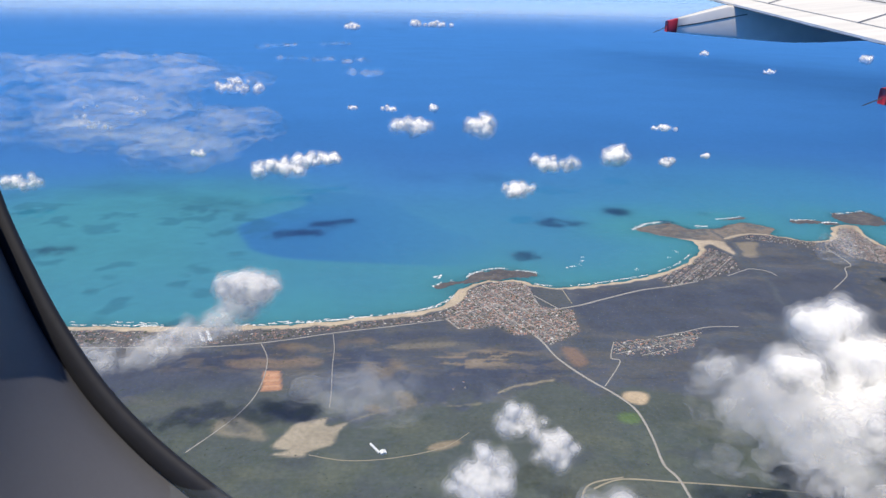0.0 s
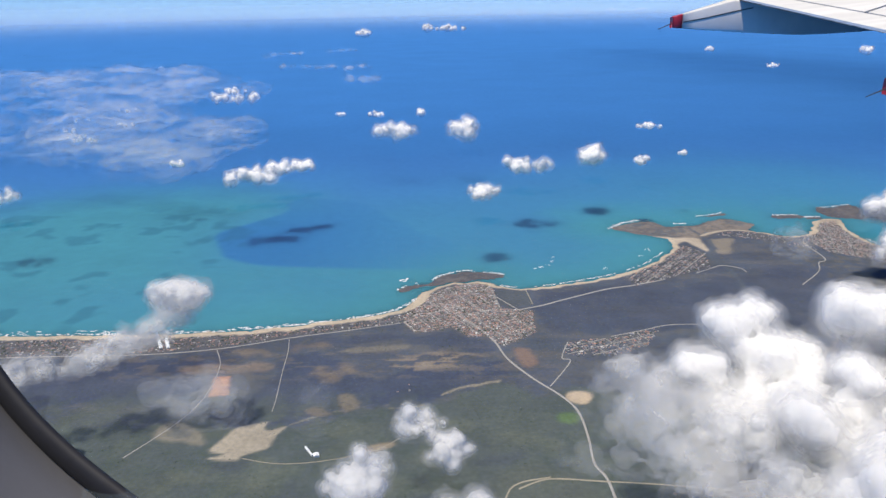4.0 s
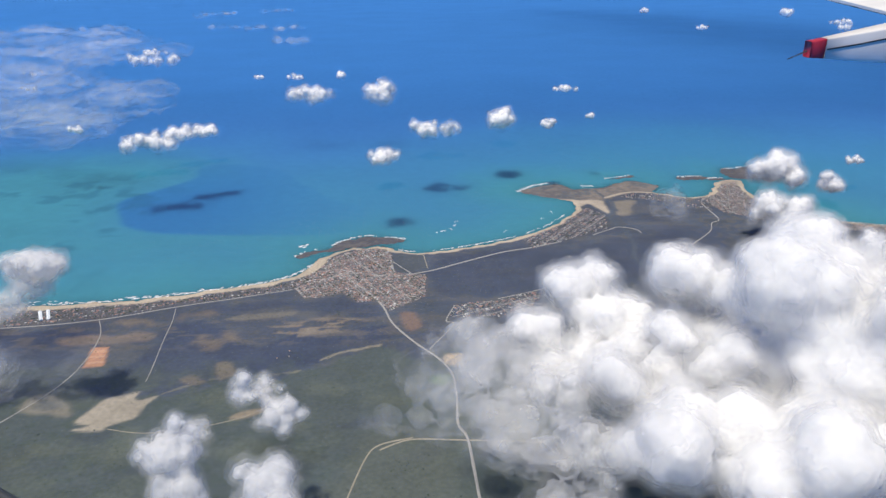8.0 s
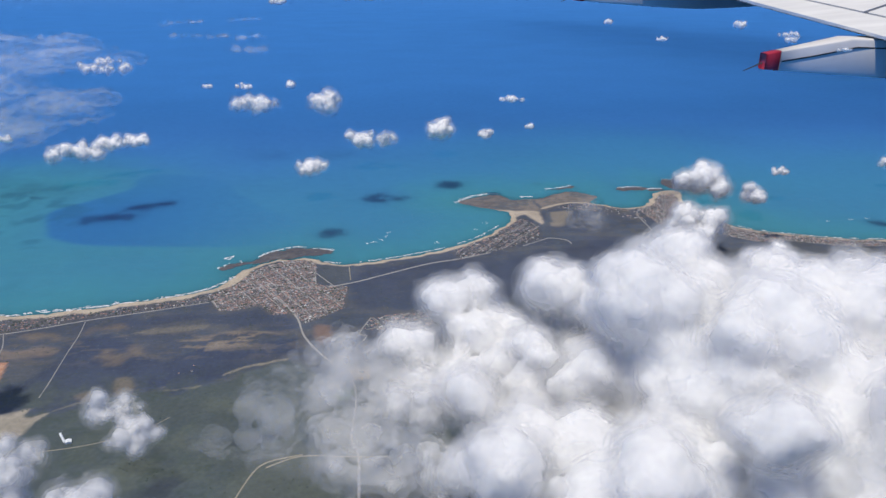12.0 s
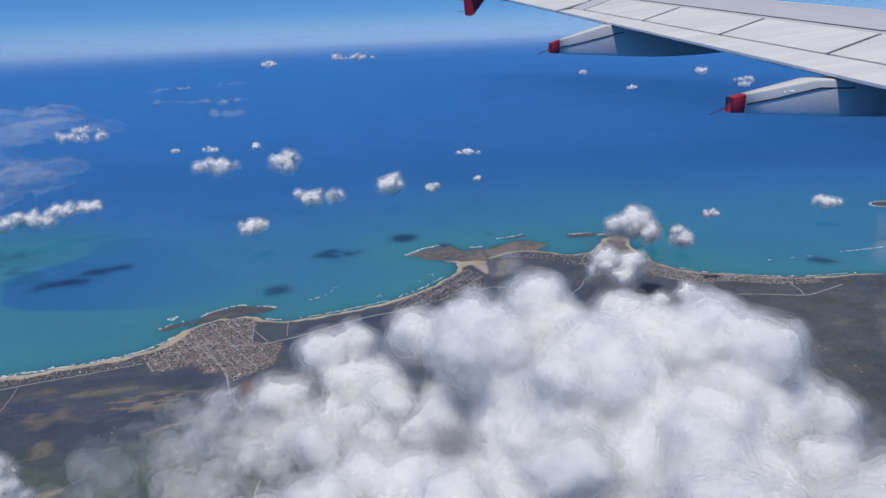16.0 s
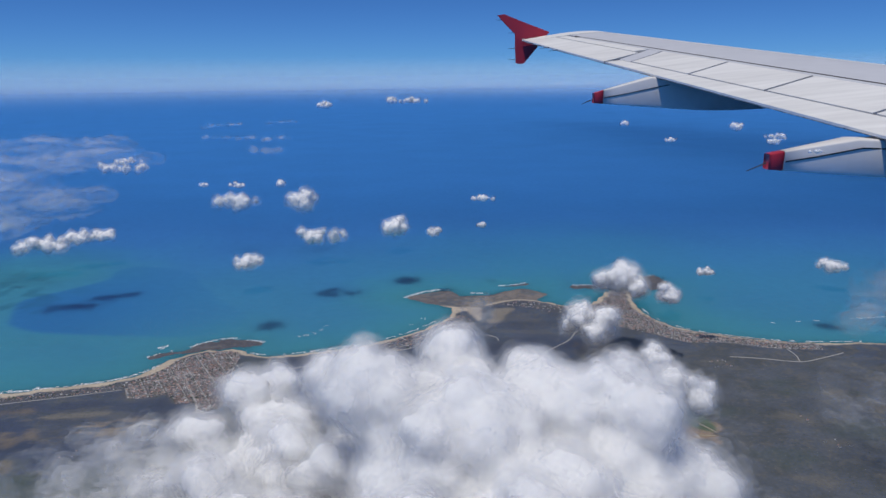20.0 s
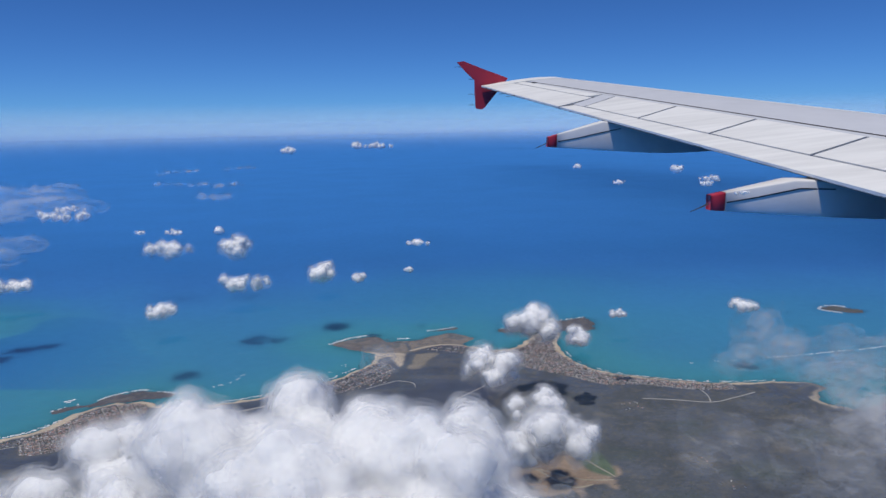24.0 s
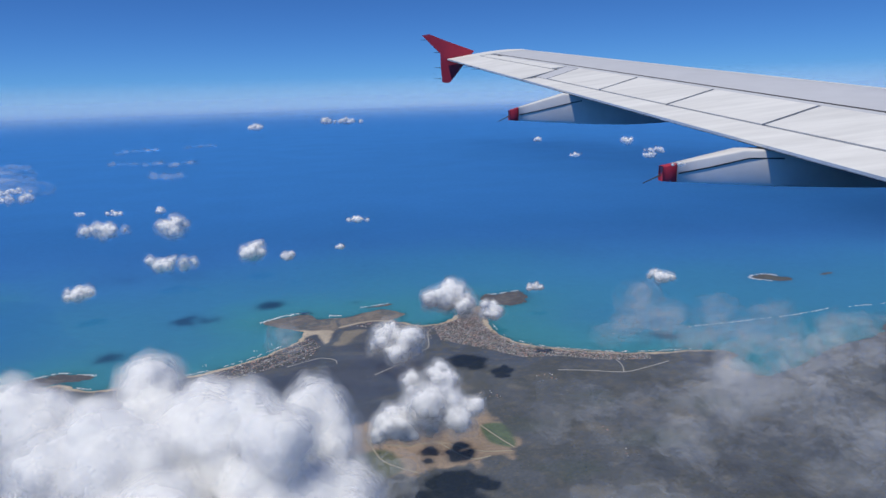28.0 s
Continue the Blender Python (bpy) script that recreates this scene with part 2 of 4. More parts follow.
def mesh_object(name, verts, faces, mats, parent=None, smooth_shade=False, slots=None):
    me = bpy.data.meshes.new(name)
    me.from_pydata(verts if isinstance(verts, list) else np.asarray(verts).tolist(), [], faces if isinstance(faces, list) else np.asarray(faces).tolist())
    for m in mats:
        me.materials.append(m)
    if slots is not None:
        me.polygons.foreach_set("material_index", np.asarray(slots, dtype=np.int32))
    if smooth_shade:
        me.polygons.foreach_set("use_smooth", np.ones(len(me.polygons), bool))
    me.update()
    ob = new(name, me)
    if parent:
        ob.parent = parent
    return ob


def part(name, bm, mat, parent, label=""):
    me = bpy.data.meshes.new(name)
    bm.to_mesh(me)
    bm.free()
    me.materials.append(mat)
    ob = new(name, me)
    ob.parent = parent
    return tagged(ob, label)


def sheet(name, xs, ys, z, tint, mat, scatter_reach=None):
    """A grid sheet over the plan with heights z and a base colour at each point."""
    nx, ny = len(xs), len(ys)
    gx, gy = np.meshgrid(xs, ys)
    me = bpy.data.meshes.new(name)
    me.vertices.add(nx * ny)
    me.vertices.foreach_set("co", np.stack([gx, gy, z], -1).astype(np.float32).ravel())
    k = (np.arange(ny - 1)[:, None] * nx + np.arange(nx - 1)).ravel()
    quads = np.stack([k, k + 1, k + nx + 1, k + nx], -1).astype(np.int32)
    me.loops.add(quads.size)
    me.loops.foreach_set("vertex_index", quads.ravel())
    me.polygons.add(len(quads))
    me.polygons.foreach_set("loop_start", np.arange(0, quads.size, 4, dtype=np.int32))
    me.polygons.foreach_set("use_smooth", np.ones(len(quads), bool))
    me.update(calc_edges=True)
    at = me.attributes.new("tint", "FLOAT_COLOR", "POINT")
    at.data.foreach_set("color", np.concatenate([tint, (np.ones(gx.shape) if scatter_reach is None else scatter_reach)[..., None]], -1).astype(np.float32).ravel())
    me.materials.append(mat)
    return new(name, me)


def spread(dense0, dense1, step, lo, hi, grow=1.18):
    v = list(np.arange(dense0, dense1 + step, step))
    s = step
    while v[-1] < hi:
        s *= grow
        v.append(min(v[-1] + s, hi))
    s = step
    while v[0] > lo:
        s *= grow
        v.insert(0, max(v[0] - s, lo))
    return np.array(v)


# ---- plan: coast, reefs, patches ----
COAST = [(-420, 100), (-200, 116), (-120, 121), (-73, 124.2), (-53, 124.4), (-37, 125.6), (-24, 127.6), (-14, 130.4), (-5, 133.2), (0.5, 136.8), (3.6, 142), (5, 146.2),
         (8, 149), (13, 151.4), (18.5, 151.4), (22, 149.2), (26, 148), (32.5, 149), (40.3, 151.7), (50, 156), (59, 163), (66, 172), (69.3, 180),
         (66, 184.5), (59.4, 188.5), (56, 193), (60.2, 196.3), (67.8, 198.8), (71.6, 194), (77, 194.6), (81, 195.4), (85.5, 199), (90, 201), (96.6, 196), (93.5, 190.4)]
COAST2 = [(96, 187.6), (102, 184.2), (109, 187.6), (114, 196.6), (119, 199.8), (122.6, 198.6), (120, 190), (120.2, 182),
          (122, 173), (127.5, 165.3), (135, 161.2), (145, 157.7), (155, 156), (166, 156.2), (173, 155.4), (176, 151), (171, 145), (177, 138), (190, 146), (200, 153), (208, 156.8),
          (214, 159), (219, 162.5), (228, 172), (245, 181), (300, 192), (420, 215), (620, 240)]
coast = smooth(COAST + COAST2)
land_poly = np.concatenate([coast, [(620, -500), (-420, -500)]])
reef_poly = smooth([(-1.3, 146.9), (0.9, 149.7), (6, 151.6), (7.7, 155.3), (13.5, 159.2), (17.4, 158.3), (23.4, 156.7), (22.7, 154.4), (17.4, 153.2), (14.6, 152.6), (8.9, 150.6), (5.2, 149.2), (1.2, 146.5)], True)
cape_reefs = [smooth(q, True) for q in ([(121.5, 211.5), (127.5, 213.2), (134, 215.5), (135, 207), (132, 200.8), (126.2, 200), (121, 203)], [(105.6, 204), (110, 204.8), (113.4, 203.8), (113, 201.4), (108.6, 200.6), (105, 201.6)], [(113.6, 201.6), (116.3, 202.5), (119, 201.8), (118, 200.4), (114.4, 199.8)], [(83, 203.6), (87.5, 205), (91.8, 207), (92, 205.4), (87, 203.2)])]
isle_poly = smooth([(212.5, 219.6), (215, 222.4), (219.5, 223), (222, 219.6), (225.4, 217), (223, 214.4), (217.4, 215)], True)
isle2_poly = smooth([(236, 221), (241, 222.5), (242, 221), (238, 219.5)], True)
xs, ys = spread(-78, 236, 0.46, -420, 620), spread(62, 216, 0.46, -500, 236)
X, Y = np.meshgrid(xs, ys)
wx, wy = X + 2.2 * (fbm(X * 0.35, Y * 0.35) - 0.5), Y + 2.2 * (fbm(X * 0.35 + 50, Y * 0.35 + 9) - 0.5)
D = inside(wx, wy, land_poly)
REEF = np.maximum(inside(wx * 1.0, wy, reef_poly), np.maximum(inside(wx, wy, isle_poly), inside(wx, wy, isle2_poly)))
for q in cape_reefs:
    REEF = np.maximum(REEF, inside(wx + 1.2 * (fbm(X, Y) - 0.5), wy + 1.2 * (fbm(X + 9, Y) - 0.5), q))
REEF = REEF - 0.7 * step01(fbm(X * 0.7 + 3, Y * 0.7) - 0.6, 0.05)
SD = np.maximum(D, REEF)
H = np.clip(SD * 0.10, -0.5, 0.16) + 0.05 * (fbm(X * 0.8, Y * 0.8) - 0.5) * step01(SD - 1.5, 1.0)

n1, n2, n3 = fbm(X * 0.06, Y * 0.06), fbm(X * 0.22 + 40, Y * 0.22), fbm(X * 0.9, Y * 0.9 + 70)
tint = np.empty((*X.shape, 3))
tint[:] = (0.068, 0.082, 0.114)                                  # wet dark marsh, lifted and blued by haze put into its colour


def lay(mask, color):
    global tint
    tint = tint * (1 - mask[..., None]) + np.array(color) * mask[..., None]


def patch(pts, color, soft=1.2, amount=1.0, rough=3.0, square=False):
    d = inside(X + rough * (n2 - 0.5) * 2, Y + rough * (fbm(X * 0.25, Y * 0.25 + 33) - 0.5) * 2, np.array(pts) if square else smooth(pts, True))
    lay(amount * step01(d, soft), color)


lay(0.75 * step01(n2 - 0.53, 0.06), (0.064, 0.072, 0.104))        # open dark pools
streak = fbm(X * 0.07 + 11, Y * 0.33 + 5)
lay(0.6 * step01(streak - 0.6, 0.05), (0.10, 0.10, 0.108))
lay(0.6 * step01(0.38 - streak, 0.05), (0.055, 0.062, 0.09))
lay(0.5 * step01(n3 - 0.6, 0.06), (0.09, 0.088, 0.085))
LAGOON = [(-24, 98), (-22.1, 101.5), (-18.8, 108.3), (-18.1, 116.6), (-8.8, 113.2), (-3.1, 107.4), (1.8, 108.5), (6.2, 111.3), (13, 110.6), (20.9, 113.4), (22.1, 108.7), (17.8, 106.3), (11.9, 103.4), (10.3, 101.7), (8.9, 99.8), (3.3, 97.4), (0.6, 98.7), (-8.6, 95.9), (-12.8, 92.5), (-19.1, 94)]
W_LAGOON = [(-60, 111), (-37.5, 113.6), (-32.7, 112), (-32, 108), (-28.8, 100.3), (-24.8, 99.7), (-20.6, 95.5), (-24, 93), (-32, 97), (-45, 98), (-60, 100)]
N_LAGOON = [(-18, 118.6), (-10, 122), (-2, 124.6), (4, 123.4), (10, 124.6), (18, 120.6), (18, 117), (10, 118), (2, 121.6), (-8, 119.4)]
WATER = (0.044, 0.055, 0.096)
for q, a in ((LAGOON, 0.95), (W_LAGOON, 0.85), (N_LAGOON, 0.7), ([(29, 140), (40, 146), (52, 150), (62, 146), (62, 128), (44, 126), (33, 124), (29, 128)], 0.6), ([(64, 150), (82, 156), (96, 160), (100, 150), (92, 136), (76, 132), (64, 138)], 0.6)):
    patch(q, WATER, 1.0, a, 2.4)
GREEN = [(-120, 60), (-90, 92), (-46, 92), (-32, 92), (-19, 92), (-11, 92), (-4, 95.6), (0.6, 97.6), (3.3, 96.8), (10, 99.4), (12.6, 101), (14.5, 102.6), (17.4, 104.6), (20, 105.6), (23, 103.6), (27, 101), (34, 104), (48, 98), (62, 90), (80, 80), (80, 40), (-120, 20)]
patch(GREEN, (0.068, 0.084, 0.084), 0.8, 0.95, 1.6)
lay(0.5 * step01(n3 - 0.56, 0.06) * step01(100 - Y, 8), (0.055, 0.075, 0.062))
shore = along(X + 1.0 * (n3 - 0.5), Y + 1.4 * (n2 - 0.5), smooth([(10.2, 101.4), (11.4, 102.6), (14.3, 104.2), (17.3, 105.5), (19.7, 106.2)]))
lay(0.9 * step01(0.2 + 0.5 * (n2 - 0.45) - shore, 0.2), (0.30, 0.26, 0.19))
shore2 = along(X + 1.6 * (n3 - 0.5), Y + 2 * (n2 - 0.5), smooth([(-14, 91.6), (-8.6, 95.4), (0.6, 98.2), (3.3, 97.2), (8.9, 99.2), (10.3, 101)]))
lay(0.7 * step01(0.25 + 1.6 * (n2 - 0.55) - shore2, 0.2), (0.24, 0.22, 0.16))
lay(0.5 * step01(n2 - 0.55, 0.05) * step01(100 - Y, 8), (0.088, 0.104, 0.083))
lay(0.45 * step01(0.42 - n1, 0.05) * step01(100 - Y, 8), (0.075, 0.088, 0.082))
patch([(92, 60), (92, 120), (100, 140), (118, 152), (150, 150), (176, 136), (200, 146), (260, 150), (260, 30), (92, 30)], (0.082, 0.088, 0.102), 4, 0.9)
lay(0.6 * step01(n2 - 0.57, 0.04) * step01(X - 95, 8), (0.065, 0.068, 0.07))
lay(0.5 * step01(n3 - 0.62, 0.05) * step01(X - 95, 8), (0.12, 0.11, 0.095))
DRY = (0.17, 0.135, 0.105)
patch([(84, 122), (92, 125), (104, 122), (112, 128), (116, 121), (117, 111), (110, 108), (103, 105), (95, 103), (86, 104), (80, 112)], (0.30, 0.225, 0.165), 0.8, 0.95, 4.0)
patch([(111.5, 121), (116, 121), (116.8, 112), (112.5, 114)], (0.10, 0.135, 0.085), 0.5, 1, 0.4)
patch([(86, 110), (93, 113), (97, 106), (90, 102)], (0.09, 0.11, 0.075), 0.6, 0.9, 0.8)
patch([(-23.2, 86.1), (-22.0, 89.2), (-20.8, 92.0), (-18.4, 92.9), (-16.5, 93.3), (-16.8, 91.7), (-15.6, 91.1), (-13.5, 92.0), (-14.3, 90.2), (-14.6, 88.2), (-15.0, 86.3), (-18.0, 84.6), (-18.6, 83.6), (-22.8, 84.0), (-20.9, 85.0)], (0.34, 0.30, 0.24), 0.3, 1, 0.35)
patch([(-19.6, 89.6), (-18.6, 91.4), (-17.2, 90.6), (-17.8, 88)], (0.28, 0.25, 0.20), 0.8, 0.6, 1.0)
patch([(-32.5, 88.8), (-32.2, 92.9), (-28.6, 92.7), (-24.8, 89.3), (-24.9, 87.4), (-28.8, 87.9)], (0.21, 0.19, 0.155), 0.7, 0.85, 0.9)
patch([(-30.6, 89.6), (-30.0, 91.6), (-27.6, 91.0), (-27.0, 89.2), (-28.8, 88.8)], (0.10, 0.105, 0.105), 0.6, 0.8, 1.0)
for cx, cy, r in ((-14, 80, 4), (2, 78, 4.6), (-24, 79, 3.6), (12, 92, 3.6), (24, 88, 4), (40, 92, 4), (7, 83, 2.8), (-3, 90, 3)):
    patch([(cx - r, cy), (cx - 0.2 * r, cy + r * 0.55), (cx + r, cy + 0.2 * r), (cx + 0.2 * r, cy - r * 0.5)], (0.105, 0.118, 0.092), 1.6, 0.6, 3.4)
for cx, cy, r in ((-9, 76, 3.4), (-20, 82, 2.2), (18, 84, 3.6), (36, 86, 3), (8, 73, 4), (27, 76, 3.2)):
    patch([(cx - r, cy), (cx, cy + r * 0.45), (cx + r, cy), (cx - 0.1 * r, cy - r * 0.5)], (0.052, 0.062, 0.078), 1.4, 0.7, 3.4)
patch([(-6.7, 100.8), (-5.0, 101.5), (-2.8, 98.6), (-5.0, 95.8)], (0.17, 0.145, 0.115), 0.5, 0.85, 0.8)
patch([(-11.3, 96.4), (-9.4, 97.6), (-7.4, 96.1), (-9.1, 95.0)], (0.16, 0.135, 0.11), 0.5, 0.8, 0.8)
patch([(-0.9, 86.1), (2.8, 88.1), (3.2, 87.1), (0.2, 85.2)], (0.30, 0.24, 0.17), 0.4, 0.8, 0.6)
patch([(-36, 111), (-22, 112.6), (-21, 110), (-30, 108.6), (-35, 109)], (0.21, 0.16, 0.13), 0.8, 0.75, 1.2)
patch([(-29.6, 107.6), (-26.8, 107.8), (-25.2, 101.4), (-28.4, 101)], (0.42, 0.22, 0.14), 0.25, 1, 0.1, True)
for k in range(3):
    patch([(-29.2 + 0.3 * k, 106.6 - 1.9 * k), (-26.7 + 0.4 * k, 106.8 - 1.9 * k), (-26.6 + 0.4 * k, 106.1 - 1.9 * k), (-29.1 + 0.3 * k, 105.9 - 1.9 * k)], (0.50, 0.30, 0.2), 0.15, 0.8, 0.1, True)
reeds = inside(X + 2 * (n2 - 0.5), Y, smooth([(0, 113), (5.8, 115.6), (11, 116.6), (16.7, 115), (15.7, 112), (10.5, 111), (4.1, 110)], True))
rs = fbm(X * 0.28 + 60, Y * 0.8)
lay(0.9 * step01(rs - 0.54, 0.04) * step01(reeds, 1.2), (0.24, 0.185, 0.14))
lay(0.7 * step01(rs - 0.63, 0.03) * step01(reeds, 1.2), (0.36, 0.30, 0.24))
lay(0.55 * step01(rs - 0.57, 0.05) * step01(118 - Y, 4) * step01(Y - 107, 3) * step01(30 - X, 8), (0.13, 0.115, 0.105))
for cx, cy, r in ((-10.6, 108, 2.4), (-6, 110.5, 1.8), (-26, 116, 2.4), (-14, 119, 2.0)):
    patch([(cx - r * 1.3, cy), (cx, cy + r * 0.7), (cx + r * 1.3, cy), (cx, cy - r * 0.7)], DRY, 1.4, 0.75)
patch([(-9.2, 116.8), (-6.4, 118.6), (-0.9, 119.2), (3.1, 120), (2.3, 118), (-2.8, 116.4)], (0.17, 0.155, 0.135), 0.6, 0.85, 1)
patch([(23, 118), (25.5, 117.6), (27.2, 112.7), (24.5, 111)], (0.20, 0.135, 0.11), 0.7, 0.9, 0.8)
patch([(31, 102.2), (34.8, 102), (33.4, 98.8), (30.4, 100)], (0.48, 0.38, 0.27), 0.4, 1, 0.6)
patch([(28.6, 96), (31.4, 95.6), (30.6, 93), (28.4, 93.6)], (0.10, 0.17, 0.06), 0.6, 0.8, 0.6)
patch([(18, 80), (30, 80), (30, 66), (15, 66)], (0.095, 0.105, 0.085), 2, 0.6)
for cx, cy, r in ((128, 143, 2.2), (133, 117, 2.6), (136, 108, 1.8), (146, 128, 2.0), (121, 138, 1.6), (152, 120, 2.4), (126, 96, 2.0), (140, 98, 1.5), (160, 135, 2.2), (118, 147, 1.4), (110, 140, 2.2), (165, 118, 2.0)):
    patch([(cx - r * 1.6, cy + r * 0.4), (cx, cy + r * 0.7), (cx + r * 1.5, cy - r * 0.3), (cx, cy - r * 0.6)], (0.14, 0.128, 0.11), 1.2, 0.7, 2.4)
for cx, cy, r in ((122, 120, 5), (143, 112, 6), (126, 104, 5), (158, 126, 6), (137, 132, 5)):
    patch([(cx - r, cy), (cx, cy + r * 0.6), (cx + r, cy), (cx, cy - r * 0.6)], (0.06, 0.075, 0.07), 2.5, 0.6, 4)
# sandy headland, river bars, reef flats
BROWN_FLAT, TAN_FLAT, SAND = (0.132, 0.118, 0.118), (0.20, 0.17, 0.148), (0.44, 0.37, 0.29)
patch([(55, 193), (60.2, 197), (68.4, 199.4), (71.4, 193.5), (76, 190.5), (73, 182.5), (66, 183), (59, 188)], BROWN_FLAT, 0.8, 1, 1.2)
patch([(73.5, 190.5), (80.7, 195), (89.2, 201), (97, 196), (93, 189.6), (86.5, 189.6), (77.6, 183.6), (73, 184.5)], TAN_FLAT, 1.0, 0.95, 1.6)
flats = inside(X, Y, smooth([(55, 193), (61, 199.5), (69, 200.5), (76, 197), (82, 201.5), (91, 207), (98, 201), (95, 190), (86, 189), (76, 184), (66, 183)], True))
lay(0.6 * step01(n2 - 0.57, 0.04) * step01(flats, 1.0), (0.085, 0.11, 0.135))
lay(0.6 * step01(n3 - 0.57, 0.05) * step01(flats, 1.0), TAN_FLAT)
lay(0.5 * step01(0.40 - n3, 0.05) * step01(flats, 1.0), (0.11, 0.10, 0.10))
patch([(65.5, 184.4), (70, 183.6), (76.5, 183.2), (77, 178), (76.2, 172), (74.5, 174.6), (71.7, 179.9), (68.4, 175), (67.6, 178)], SAND, 0.6, 0.95, 1.0)
patch([(79.9, 181.5), (85.8, 181), (82, 172), (77.8, 170.4), (79.4, 176)], (0.24, 0.205, 0.16), 0.8, 0.8, 1.8)
patch([(114, 196), (120, 199.8), (123, 198.6), (120, 194)], SAND, 0.6, 0.8, 1.0)
lay(step01(REEF, 0.5), (0.085, 0.08, 0.09))
lay(0.6 * step01(n3 - 0.57, 0.05) * step01(REEF, 0.5), (0.14, 0.125, 0.12))
lay(0.8 * step01(inside(wx, wy, isle_poly) - 1.4, 1.0), (0.085, 0.09, 0.08))
river = along(X + 1.2 * (n2 - 0.5), Y, smooth([(77, 192), (78.4, 184.5), (79.5, 181), (78.6, 176), (75.9, 170.5), (75.7, 164.8), (77, 157), (76, 148), (74.5, 141), (77, 129)]))
lay(0.85 * step01(0.5 - river, 0.3), (0.075, 0.09, 0.115))
arc = along(X, Y, smooth([(78.6, 185), (82.8, 187.9), (87.3, 189.7), (91, 189.2), (95.8, 187.4), (102, 184.4), (107, 186.2)]))
lay(step01(0.55 + 0.5 * (n2 - 0.5) - arc, 0.25), SAND)
# settled ground under the houses
TOWN = [(1.6, 129.6), (4.2, 124.9), (7.5, 125.4), (11.3, 127.2), (14.8, 122.8), (18.2, 123.2), (21.1, 118.8), (24.6, 121.6), (28, 125), (28.2, 135.2), (22.6, 136.4), (21.2, 138), (20.6, 146.5), (19.4, 150), (14.4, 150.7), (10, 148.4), (6.6, 144.6), (5, 138.6), (1.6, 134.6)]
STRIP = [(-110, 118), (-72, 121.8), (-50, 122.4), (-36, 123.6), (-23, 125.6), (-13, 128.4), (-4, 131.4), (2, 134.4), (2, 129.6), (-9, 126.4), (-20, 123.2), (-33, 118.6), (-47, 116.2), (-72, 114.5), (-110, 110)]
VILLAGE = [(51.3, 154.4), (59, 161.6), (65.8, 169.8), (71.2, 177.6), (75, 170.5), (72.9, 160.2), (62.4, 154), (52.6, 148.6)]
HAMLET = [(31.9, 115), (33.6, 120.8), (42.1, 122.8), (53, 127.4), (48, 119), (41.8, 115.2)]
CAPE = [(104.3, 182.6), (109.9, 186.2), (115, 195.4), (120.2, 197.6), (118.6, 190.3), (118.9, 181), (122, 172), (127.5, 164), (135, 160), (148, 156.4), (156, 154.6), (155, 151), (145, 151.4), (134, 155.6), (125.5, 155.6), (116, 163.6), (106, 170.6)]
NORTH = [(80, 186.4), (90, 189.4), (100, 184.4), (104, 183), (104, 172), (92, 181)]
patch([(21.1, 147.1), (27.5, 146.3), (28.5, 138.7), (22.9, 136.6), (21.5, 139)], (0.075, 0.085, 0.10), 0.4, 0.9, 0.4, True)
for poly, amount in ((TOWN, 0.8), (STRIP, 0.5), (VILLAGE, 0.35), (HAMLET, 0.15), (CAPE, 0.5), (NORTH, 0.2)):
    patch(poly, (0.125, 0.108, 0.10), 0.5, amount, 0.4, True)
rocky = step01(inside(X, Y, smooth([(52, 191), (56, 204), (70, 206), (98, 212), (100, 192), (93, 188.4), (84, 188.2), (77, 183.6), (66, 184.6), (60, 187.6)], True)), 1)
wide_b = 1.35 + 0.75 * step01(6 - X, 8) + 1.2 * np.exp(-((X - 4) ** 2 + (Y - 141) ** 2) / 9)
beach = step01(np.minimum(D + 0.15, wide_b + 1.0 * (n2 - 0.5) - D), 0.3) * (1 - rocky)
lay(beach * step01(172 - X, 8), (0.47, 0.395, 0.30))
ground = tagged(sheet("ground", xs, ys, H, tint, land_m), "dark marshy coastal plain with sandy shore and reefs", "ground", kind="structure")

# ---- sea ----
sx, sy = spread(-150, 260, 0.9, -4900, 4900, 1.12), spread(96, 300, 0.9, -2500, 4900, 1.12)
SX, SY = np.meshgrid(sx, sy)
q1, q2 = fbm(SX * 0.03, SY * 0.03), fbm(SX * 0.12 + 20, SY * 0.12)
off = along(SX, SY, coast[8:-24:2])
edge_y = 232 + np.interp(SX, (-140, -60, -20, 30, 70, 120, 170, 230), (-8, 4, -4, 8, 28, 36, 20, 10))
shoal = step01(edge_y + 26 * (q1 - 0.5) + 8 * (q2 - 0.5) - SY, 60)
DEEP, SHELF, TURQ, BLUE = np.array((0.036, 0.156, 0.415)), np.array((0.036, 0.188, 0.34)), np.array((0.042, 0.225, 0.28)), np.array((0.018, 0.132, 0.345))
sea_t = DEEP * (1 - shoal[..., None]) + SHELF * shoal[..., None]
near = 0.9 * step01(15 + 14 * (q1 - 0.5) + 10 * (q2 - 0.5) - off, 20)[..., None]
sea_t = sea_t * (1 - near) + TURQ * near
PLUME = smooth([(-56, 190), (-52.5, 180), (-48, 171), (-38.5, 165.2), (-24, 163), (-7.5, 161.4), (4, 161), (14, 166), (12, 178), (2, 190), (-8, 205), (-20, 222), (-38, 228), (-43.6, 222), (-42.3, 211), (-50.6, 198)], True)
west = step01(inside(SX, SY, smooth([(-140, 160), (-130, 218), (-92, 236), (-64, 238), (-43, 224), (-42, 210), (-52, 192), (-46, 168), (-20, 160), (-60, 140), (-120, 130)], True)) + 5 * (q2 - 0.5), 26)[..., None]
